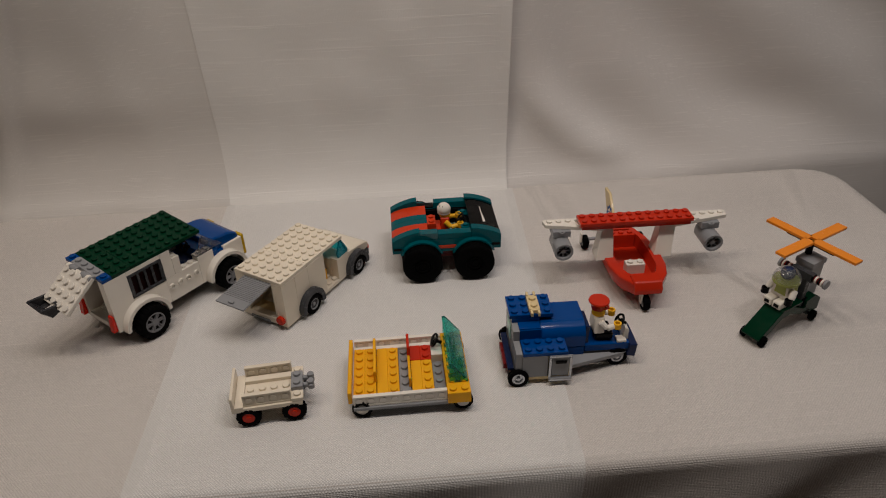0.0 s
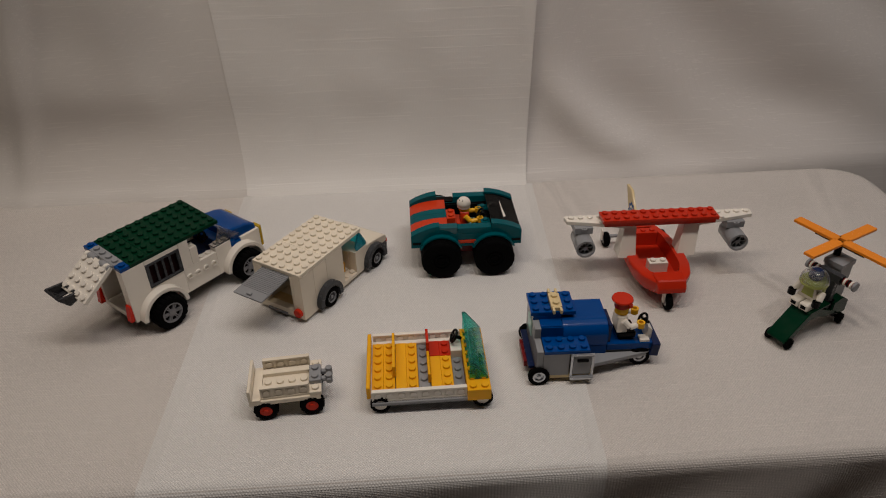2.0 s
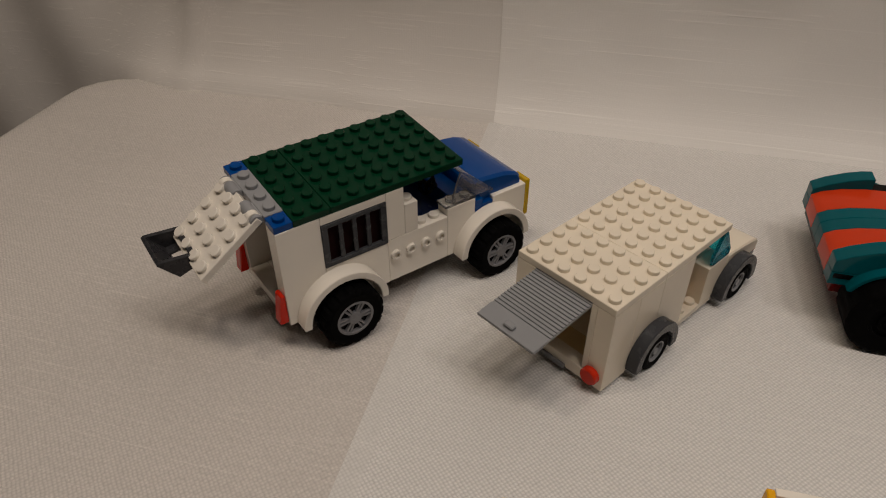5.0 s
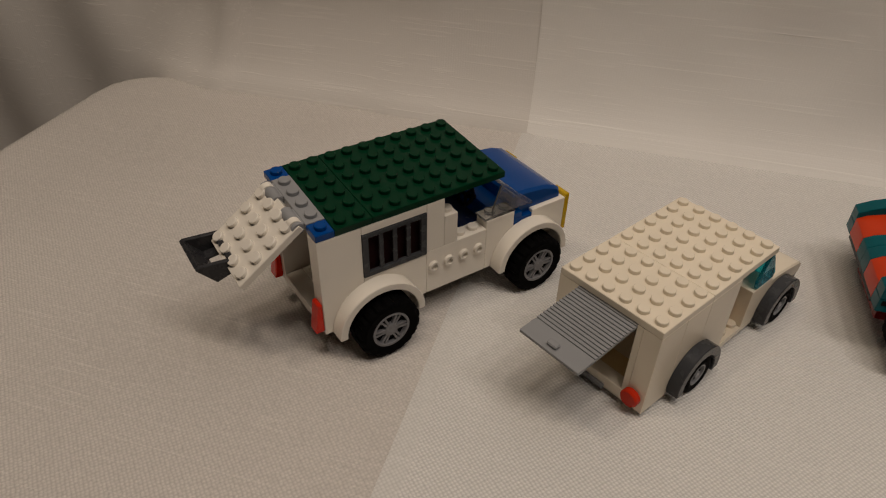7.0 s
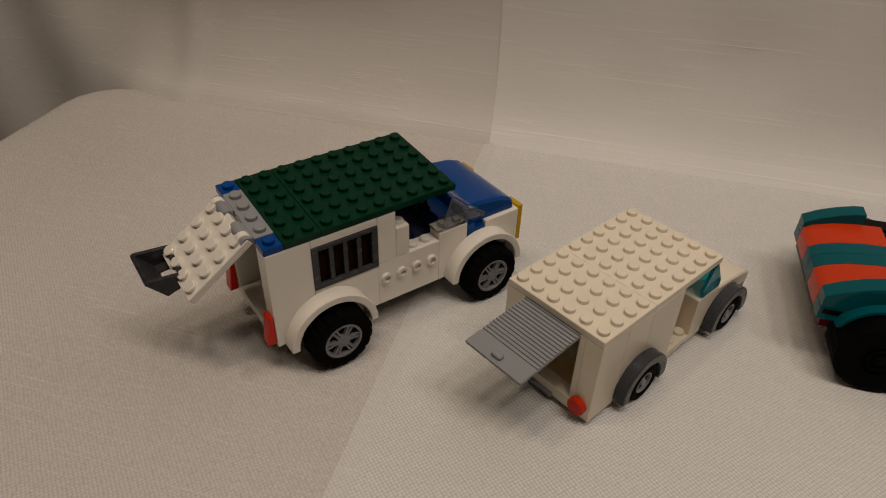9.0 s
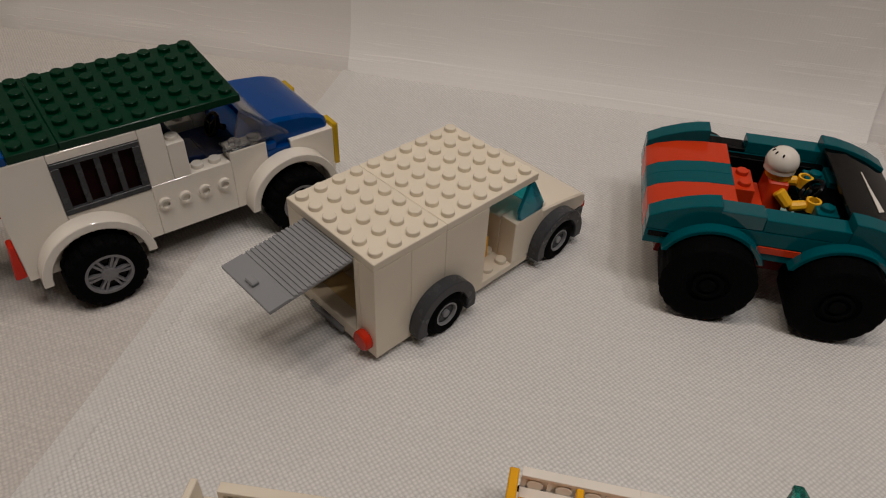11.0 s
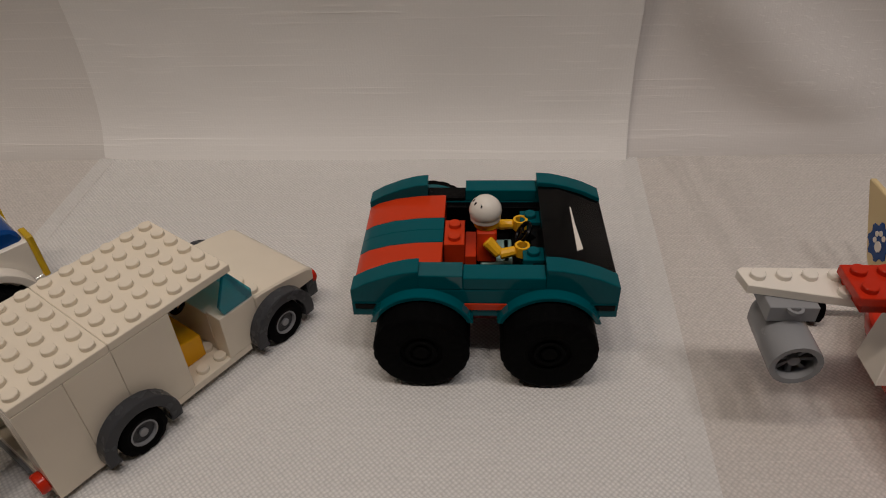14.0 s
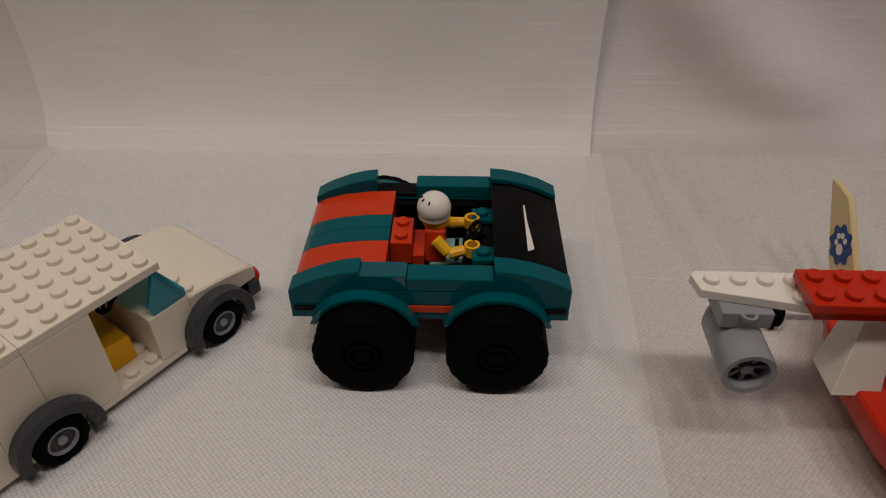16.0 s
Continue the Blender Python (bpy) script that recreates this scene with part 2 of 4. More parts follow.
def stud(bm, x, y, z):
    lathe(bm, [(2.4, z - 0.2), (2.4, z + 1.45), (2.15, z + 1.7)], "z", (x, y, 0), 14, smooth=False)


def slab(x0, y0, nx, ny, z0, z1, studs=True, skip=()):
    """A brick or plate of nx by ny studs whose corner is x0, y0."""
    bm = box(bmesh.new(), x0 + 0.05, x0 + 8 * nx - 0.05, y0 + 0.05, y0 + 8 * ny - 0.05, z0, z1)
    for i in range(nx):
        for j in range(ny):
            if studs and (i, j) not in skip:
                stud(bm, x0 + 8 * i + 4, y0 + 8 * j + 4, z1)
    return bm


def block(x0, x1, y0, y1, z0, z1, soft=0.25):
    return box(bmesh.new(), x0, x1, y0, y1, z0, z1, soft)


def arc(cx, cz, r, a0, a1, n=14):
    return [(cx + r * math.cos(radians(a0 + (a1 - a0) * i / n)), cz + r * math.sin(radians(a0 + (a1 - a0) * i / n))) for i in range(n + 1)]


def arch(cx, cz, r0, r1, y0, y1, low, ends=True):
    """A mudguard: half a ring that ends level at the height low."""
    a = math.degrees(math.asin((low - cz) / r1))
    b = math.degrees(math.asin(max(-0.99, min(0.99, (low - cz) / r0))))
    return prism(bmesh.new(), arc(cx, cz, r1, a, 180 - a, 18) + arc(cx, cz, r0, 180 - b, b, 18), "y", y0, y1, 0.35)


def tyre(c, r, rim, y0, y1, teeth, deep):
    """A tyre round the y axis; its tread is cut in two staggered rows of blocks."""
    bm, n = bmesh.new(), teeth * 4
    mid, sh = (y0 + y1) / 2, min(1.6, (y1 - y0) * 0.18)
    prof = [(rim, y0 + 0.6), (r - 2.2, y0), (r - 0.7, y0 + sh * 0.4), (r, y0 + sh), (r, mid - 0.2), (r, mid + 0.2), (r, y1 - sh), (r - 0.7, y1 - sh * 0.4), (r - 2.2, y1), (rim, y1 - 0.6)]
    rings = []
    for k, (rr, h) in enumerate(prof):
        ring = []
        for i in range(n):
            cut = 0.0
            if 2 <= k <= 7 and deep:
                cut = deep if (i + (2 if k >= 5 else 0)) % 4 < 1 else 0.0
            a = 2 * math.pi * i / n
            ring.append(bm.verts.new((c[0] + (rr - cut) * math.cos(a), h, c[2] + (rr - cut) * math.sin(a))))
        rings.append(ring)
    for lo, hi in zip(rings, rings[1:] + rings[:1]):
        for i in range(n):
            bm.faces.new((lo[i], lo[(i + 1) % n], hi[(i + 1) % n], hi[i]))
    return bm


def wheel(parent, x, face, z, r, rim, width, rim_mat, spokes=0, teeth=14, deep=0.5, name_label=""):
    """A wheel whose outer side is at y = face; width is measured inwards."""
    s = -1 if face < 0 else 1
    inner = face - s * width
    y0, y1 = min(face, inner), max(face, inner)
    hub = part("wheel", cyl(bmesh.new(), "y", (x, 0, z), rim * 0.32, min(face - s * 0.6, inner - s * 3), max(face - s * 0.6, inner - s * 3), 14), rim_mat, parent, name_label)
    part("tyre", tyre((x, 0, z), r, rim, y0, y1, teeth, deep), TYRE, hub, "black rubber tyre with blocky tread" if deep else "smooth black rubber tyre")
    bm = bmesh.new()
    lip = face - s * 0.5
    prof = [(rim, lip), (rim * 0.88, lip), (rim * 0.84, lip - s * 1.6), (rim * 0.84, inner), (rim, inner)]
    lathe(bm, prof, "y", (x, 0, z), 28, smooth=False, closed=True)
    back = lip - s * (1.9 if spokes else 1.2)
    part("rim_back", cyl(bmesh.new(), "y", (x, 0, z), rim * 0.86, min(back, back - s * 1.0), max(back, back - s * 1.0), 24, 0.05), BLACK if spokes else (DARK if rim_mat is GREY else rim_mat), hub)
    for k in range(spokes):
        a = 2 * math.pi * k / spokes
        for off in (-0.13, 0.13):
            p0 = (x + rim * 0.3 * math.cos(a + off * 1.5), z + rim * 0.3 * math.sin(a + off * 1.5))
            p1 = (x + rim * 0.88 * math.cos(a + off), z + rim * 0.88 * math.sin(a + off))
            dx, dz = p1[0] - p0[0], p1[1] - p0[1]
            le = math.hypot(dx, dz)
            nx, nz = -dz / le * rim * 0.055, dx / le * rim * 0.055
            prism(bm, [(p0[0] - nx, p0[1] - nz), (p1[0] - nx, p1[1] - nz), (p1[0] + nx, p1[1] + nz), (p0[0] + nx, p0[1] + nz)], "y", min(lip - s * 0.4, back), max(lip - s * 0.4, back), 0)
    if spokes:
        lathe(bm, [(rim * 0.36, lip - s * 0.2), (rim * 0.2, lip - s * 0.2), (rim * 0.2, back), (rim * 0.36, back)], "y", (x, 0, z), 16, False, True)
    elif rim_mat is not GREY:
        lathe(bm, [(rim * 0.62, lip - s * 0.1), (rim * 0.5, lip - s * 0.1), (rim * 0.45, back), (rim * 0.66, back)], "y", (x, 0, z), 18, False, True)
    part("rim", bm, rim_mat, hub)
    return hub


def painted(bm, count, slot):
    """Gives the faces not yet painted the material slot."""
    done = bm.faces.layers.int.get("painted") or bm.faces.layers.int.new("painted")
    for f in bm.faces:
        if not f[done]:
            f.material_index, f[done] = slot, 1
    return count


def limb(bm, p, q, r0, r1, n=10):
    """A tapered round bar from p to q."""
    p, q = Vector(p), Vector(q)
    turn = (q - p).to_track_quat("Z", "Y").to_matrix()
    rings = []
    for c, r in ((p, r0 * 0.8), (p.lerp(q, 0.08), r0), (p.lerp(q, 0.92), r1), (q, r1 * 0.8)):
        rings.append([bm.verts.new(c + turn @ Vector((r * math.cos(2 * math.pi * i / n), r * math.sin(2 * math.pi * i / n), 0))) for i in range(n)])
    for lo, hi in zip(rings, rings[1:]):
        for i in range(n):
            bm.faces.new((lo[i], lo[(i + 1) % n], hi[(i + 1) % n], hi[i])).smooth = True
    bm.faces.new(rings[0][::-1])
    bm.faces.new(rings[-1])


def ball(bm, c, r, squash=1.0, n=16):
    prof = [(max(0.05, r * math.sin(math.pi * k / 10)), -r * squash * math.cos(math.pi * k / 10)) for k in range(11)]
    lathe(bm, prof, "z", c, n)


def torso(bm, c):
    """Trapezoid chest, facing +x, c at its foot."""
    x, y, z = c
    prism(bm, [(y - 7.6, z), (y + 7.6, z), (y + 5.6, z + 13), (y - 5.6, z + 13)], "x", x - 3.8, x + 3.8, 0.6)


def steering(name, parent, x, y, z, tilt):
    bm = bmesh.new()
    n, m = 20, 6
    rings = [[bm.verts.new(((4.6 + 0.9 * math.cos(2 * math.pi * j / m)) * math.cos(2 * math.pi * i / n), (4.6 + 0.9 * math.cos(2 * math.pi * j / m)) * math.sin(2 * math.pi * i / n), 0.9 * math.sin(2 * math.pi * j / m))) for j in range(m)] for i in range(n)]
    for i in range(n):
        for j in range(m):
            bm.faces.new((rings[i][j], rings[(i + 1) % n][j], rings[(i + 1) % n][(j + 1) % m], rings[i][(j + 1) % m])).smooth = True
    for a in (90, 210, 330):
        limb(bm, (0, 0, 0), (4.4 * math.cos(radians(a)), 4.4 * math.sin(radians(a)), 0), 0.9, 0.7, 6)
    limb(bm, (0, 0, 0), (0, 0, -6), 1.4, 1.4, 8)
    return part(name, bm, BLACK, parent, "black steering wheel", mm(x, y, z, 0, tilt, 0))


def lattice(x0, n, y0, y1, z0, z1):
    """A fence brick: solid foot and top rail, posts, and an X of thin bars with a boss in each field."""
    bm = block(x0, x0 + 8 * n, y0, y1, z0, z0 + 1.6, 0.15)
    box(bm, x0, x0 + 8 * n, y0, y1, z1 - 1.5, z1, 0.15)
    ym, h0, h1 = (y0 + y1) / 2, z0 + 1.6, z1 - 1.5
    for i in range(n + 1):
        x = min(max(x0 + 8 * i, x0 + 0.7), x0 + 8 * n - 0.7)
        box(bm, x - 0.7, x + 0.7, ym - 1.4, ym + 1.4, h0, h1, 0)
    box(bm, x0 + 0.7, x0 + 8 * n - 0.7, ym - 0.75, ym + 0.75, h0, h1, 0)
    for i in range(n):
        a, b = x0 + 8 * i + 0.7, x0 + 8 * i + 7.3
        for za, zb in ((h0, h1), (h1, h0)):
            prism(bm, [(a, za - 0.5), (b, zb - 0.5), (b, zb + 0.5), (a, za + 0.5)], "y", ym - 0.9, ym + 0.9, 0)
        cyl(bm, "y", (x0 + 8 * i + 4, 0, (h0 + h1) / 2), 2.3, ym - 1.5, ym + 1.5, 12, 0.2)
    return bm


# ---- the setting: room, table, cloths ----
def plain(name, bm, material, label, kind="structure", category="", facing=None):
    bmesh.ops.recalc_face_normals(bm, faces=bm.faces)
    if facing is not None and sum((f.normal.dot(facing) * f.calc_area() for f in bm.faces)) < 0:
        bmesh.ops.reverse_faces(bm, faces=bm.faces)
    me = bpy.data.meshes.new(name)
    bm.transform(Matrix.Scale(0.001, 4))
    bm.to_mesh(me)
    bm.free()
    me.materials.append(material)
    return tagged(new(name, me), label, category, "", kind)


plain("floor", block(-2200, 2200, -2000, 1900, -760, -740, 0), WOOD, "brown board floor under the table")
# unseen shell added round the table: bounces light, keeps reflections dim
plain("bounce_ceiling", block(-2200, 2200, -2000, 1900, 1800, 1830, 0), CEIL, "unseen overhead slab added to bounce light")
plain("unseen_wall_north", block(-2200, 2200, 1880, 1900, -740, 1800, 0), WALL, "unseen added wall, dim brown to keep reflections dark")
plain("unseen_wall_south", block(-2200, 2200, -2000, -1980, -740, 1800, 0), WALL, "unseen added wall, dim brown to keep reflections dark")
plain("unseen_wall_west", block(-2200, -2180, -1980, 1880, -740, 1800, 0), WALL, "unseen added wall, dim brown to keep reflections dark")
plain("unseen_wall_east", block(2180, 2200, -1980, 1880, -740, 1800, 0), WALL, "unseen added wall, dim brown to keep reflections dark")

TURN = 7.0
S0, S1, D0, D1, ROUND = -462.0, 505.0, 240.0, 612.0, 34.0
E1, E2 = Vector((math.cos(radians(TURN)), math.sin(radians(TURN)), 0)), Vector((-math.sin(radians(TURN)), math.cos(radians(TURN)), 0))


def smooth(a, b, x):
    t = min(1.0, max(0.0, (x - a) / (b - a)))
    return t * t * (3 - 2 * t)


def drape(s, d, lift=0.0):
    """Where the point (s, d) of a flat cloth comes to lie: level on the table, rolled over its edge, hanging in soft folds."""
    cs, cd = min(max(s, S0 + ROUND), S1 - ROUND), min(max(d, D0 + ROUND), D1 - ROUND)
    ds, dd = s - cs, d - cd
    far = math.hypot(ds, dd)
    e = far - ROUND
    z = lift + 0.35 * noise.noise((s * 0.012, d * 0.012, 3.1))
    if far < ROUND:
        for c, lean, wide, high in ((166, 0.10, 5, 1.5), (181, 0.16, 6, 1.1), (196, 0.10, 8, 0.8), (455, -0.3, 9, 1.2)):
            z += high * math.exp(-(((s - c - lean * (600 - d)) / wide) ** 2)) * smooth(430, 560, d)
    if e > 0:
        ns, nd = ds / far, dd / far
        r = 7.0
        a = min(e / r, math.pi / 2)
        out = ROUND + r * math.sin(a) + lift * math.sin(a)
        z = z * math.cos(a) - r * (1 - math.cos(a))
        drop = max(0.0, e - r * math.pi / 2)
        z -= drop
        out += 0.05 * drop + min(1.0, drop / 120) * 9 * math.sin((s - d) * 0.045 + 1.3 * noise.noise((s * 0.01, d * 0.01, 0)))
        s, d = cs + ns * out, cd + nd * out
    p = E1 * s + E2 * d
    return (p.x, p.y, z)


def sheet(s_from, s_to, d_from, d_to, step, lift, thick):
    bm = bmesh.new()
    ns, nd = int((s_to - s_from) / step), int((d_to - d_from) / step)
    grid = [[bm.verts.new(drape(s_from + (s_to - s_from) * i / ns, d_from + (d_to - d_from) * j / nd, lift)) for j in range(nd + 1)] for i in range(ns + 1)]
    for i in range(ns):
        for j in range(nd):
            bm.faces.new((grid[i][j], grid[i + 1][j], grid[i + 1][j + 1], grid[i][j + 1])).smooth = True
    return bm


def thicken(ob, t):
    m = ob.modifiers.new("cloth", "SOLIDIFY")
    m.thickness, m.offset, m.use_rim = t / 1000, 1.0, False
    return ob


board = bmesh.new()
for k, (s, d) in enumerate(((S0 + 8, D0 + 8), (S1 - 8, D0 + 8), (S1 - 8, D1 - 8), (S0 + 8, D1 - 8))):
    p = E1 * s + E2 * d
    board.verts.new((p.x, p.y, 0))
board.faces.new(board.verts)
top = bmesh.ops.extrude_face_region(board, geom=board.faces[:])
for v in board.verts[:4]:
    v.co.z = -4
for v in board.verts[4:]:
    v.co.z = -740
plain("table", board, WOOD, "plain wooden table hidden under white cloths", "structure")

base = plain("tablecloth", sheet(S0 - 330, S1 + 330, D0 - 330, D1 + 34, 6, -0.1, 0.6), BASE, "white woven tablecloth hanging over the table edges", "structure", "tablecloth", Vector((0, 0, 1)))
thicken(base, -0.8)


def run(left, right, lift, ns):
    """A strip of cloth from the back of the table over its front edge, between two side lines."""
    bm, nd = bmesh.new(), 110
    grid = []
    for i in range(ns + 1):
        col = []
        for j in range(nd + 1):
            d = D1 - 2 - (D1 - D0 + 300) * j / nd
            a, b = left(d), right(d)
            col.append(bm.verts.new(drape(a + (b - a) * i / ns, d, lift if 0 < i < ns else lift - 0.15)))
        grid.append(col)
    for i in range(ns):
        for j in range(nd):
            bm.faces.new((grid[i][j], grid[i + 1][j], grid[i + 1][j + 1], grid[i][j + 1])).smooth = True
    return bm


def run_left(d):
    return -160.0


def run_right(d):
    return 147.5 - 0.045 * (D1 - d)


UP = Vector((0, 0, 1))
runner = plain("table_runner", run(run_left, run_right, 0.3, 52), RUNNER, "white woven cloth strip laid across the tablecloth", "structure", "table runner", UP)
thicken(runner, -0.3)
for name, lo, hi in (("hem", run_left, lambda d: run_left(d) + 9), ("hem", lambda d: run_right(d) - 9, run_right)):
    hem = plain(name, run(lo, hi, 0.62, 6), HEM, "", "structure", "", UP)
    hem.parent = thicken(hem, -0.3) and runner


def hanging(name, s_from, s_to, d, z_from, z_to, folds, material, label, thick=0.7):
    """A cloth hung behind the table; folds(s, z) gives how far it stands off."""
    bm = bmesh.new()
    ns, nz = int((s_to - s_from) / 7), int((z_to - z_from) / 10)
    grid = []
    for i in range(ns + 1):
        s = s_from + (s_to - s_from) * i / ns
        col = []
        for j in range(nz + 1):
            z = z_from + (z_to - z_from) * j / nz
            p = E1 * s + E2 * (d + folds(s, z))
            col.append(bm.verts.new((p.x, p.y, z)))
        grid.append(col)
    for i in range(ns):
        for j in range(nz):
            bm.faces.new((grid[i][j], grid[i + 1][j], grid[i + 1][j + 1], grid[i][j + 1])).smooth = True
    return thicken(plain(name, bm, material, label, "structure", "backdrop" if label else "", -E2), thick)


def sweep(z, deep, high):
    """How far a hung cloth runs out towards the table at its foot."""
    return -deep * math.exp(-max(z, 0.0) / high)


def lean(z, much):
    """How far the top of a cloth overhangs; the tilt is added to dim it."""
    return -much * max(0.0, z - 40) * smooth(40, 120, z)


def fold_left(s, z):
    crease = -392 + 0.33 * z
    away = smooth(crease + 6, crease - 110, s)
    ridge = -9 * math.exp(-(((s - crease - 4) / 11) ** 2)) * smooth(-40, 60, z)
    ripple = 4 * math.sin((s + 0.2 * z) * 0.055) * smooth(crease - 40, crease - 120, s)
    near = smooth(-160, -230, s) * (1 - away)
    soft = (5 * noise.noise((s * 0.009, z * 0.005, 1.7)) + 3 * noise.noise((s * 0.02, z * 0.012, 4.4))) * near
    return 12 * away + lean(z, 0.09 + 0.12 * smooth(-165, -260, s)) + ridge + ripple + soft + sweep(z, 15, 19) * (1 - away)


def fold_mid(s, z):
    wave = (3.2 * noise.noise((s * 0.011, z * 0.009, 5.2)) + 1.6 * noise.noise((s * 0.03, z * 0.02, 2.2))) * smooth(0, 50, z) * smooth(-158, -100, s)
    return wave + lean(z, 0.09) + sweep(z, 15, 18) + 0.85 * smooth(-125, -157, s) - 1.2 * smooth(120, 141, s)


def fold_right(s, z):
    a = (s - 330) * 0.6 + (z - 90) * 0.8
    b = (s - 200) * 0.62 + (z - 66) * 0.78
    foot = 24 + 0.06 * max(0, s - 150)
    slant = -13 * math.exp(-((b / 22) ** 2)) * smooth(0, 40, z) * smooth(146, 190, s) * smooth(330, 250, s)
    slope = 6 * smooth(-20, 60, b) * smooth(150, 210, s)
    waves = 6 * math.sin(a * 0.045) * smooth(200, 320, s) * smooth(0, 80, z)
    soft = 5 * noise.noise((s * 0.007, z * 0.006, 9.4)) * smooth(142, 200, s)
    return 1.5 + 0.05 * max(0, s - 150) + lean(z, 0.10) + slant + slope + waves + soft + sweep(z, 18, foot)


hanging("backdrop_west", -900, -140, 623.8, -300, 640, fold_left, VEIL, "white woven cloth hung behind the table in soft folds")
hanging("backdrop_east", 128, 1000, 626.5, -300, 640, fold_right, HUNG, "white woven cloth hung behind the table with slanting folds")
panel = hanging("backdrop_middle", -157, 141, 622.3, -2, 640, fold_mid, PANEL, "white hemmed cloth panel hung in front of the backdrop")
hanging("hem", 131, 141.3, 621.5, -2, 640, fold_mid, PANEL, "", 0.15).parent = panel
hanging("hem", -157, 141, 621.4, -2, 12, fold_mid, PANEL, "", 0.15).parent = panel


# ---- dark green, white and blue off-road car ----
car = thing("toy_offroad_car", -238.8, 410.4, 0, 56.8, "white toy brick off-road car with green roof, blue bonnet, raised tailgate", "toy car", "toy vehicles")
RT = 64.4
ROOF = mm(0, -24, RT - 3.2, 4.6, 0, 0) @ mm(0, 24, 3.2 - RT)
part("roof_plate", slab(-24, -24, 8, 6, RT - 3.2, RT), GREEN, car, "dark green studded roof plate", ROOF)
part("roof_plate", slab(-40, -24, 2, 6, RT - 3.2, RT), GREEN, car, "dark green studded roof plate", ROOF)
for y in (-24, 16):
    part("corner_plate", slab(-48, y, 1, 1, RT - 3.2, RT), BLUE, car, "small blue corner plate", ROOF)
hinge = part("hinge_plate", slab(-48, -16, 1, 4, RT - 3.2, RT + 0.3), GREY, car, "grey hinge plate", ROOF)
for y in (-9.5, 9.5):
    bm = cyl(bmesh.new(), "y", (-50.6, 0, RT - 1.4), 2.6, y - 6, y + 6, 14)
    box(bm, -50, -47, y - 5, y + 5, RT - 3, RT, 0.2)
    part("hinge_barrel", bm, GREY, hinge)
    s = -1 if y < 0 else 1
    part("hinge_cap", cyl(bmesh.new(), "y", (-51.2, 0, RT - 1.2), 3.0, y + s * 3 - 1.5, y + s * 3 + 1.5, 14), WHITE, hinge)
gate_at = ROOF @ mm(-50.5, 0, RT + 0.6, 0, -37, 0)
gate = part("tailgate", slab(-32, -16, 4, 4, -3.2, 0.0), WHITE, car, "white studded tailgate, swung open", gate_at)
# an open scoop: two slanting cheeks, a lip, a back plate with a slot through it
bm = bmesh.new()
for y in (-3.6, 14.4):
    prism(bm, [(-44, 3.6), (-42.6, 4.4), (-29, 1.4), (-29, -4.4), (-38, -6.4)], "y", y, y + 1.8, 0.3)
prism(bm, [(-44, 3.6), (-42.4, 4.4), (-36.4, -5.8), (-38, -6.4)], "y", -1.8, 14.4, 0.2)
for y0, y1 in ((-1.8, 2.4), (10.2, 14.4)):
    box(bm, -37.4, -29, y0, y1, -6.0, -4.4, 0.2)
box(bm, -31.4, -29, -1.8, 14.4, -4.4, 1.2, 0.2)
part("pull_handle", bm, HANDLE, gate, "dark grey scoop-shaped handle", mm(-28, 0, -1, 0, 30, 0) @ mm(29, 0, 0))
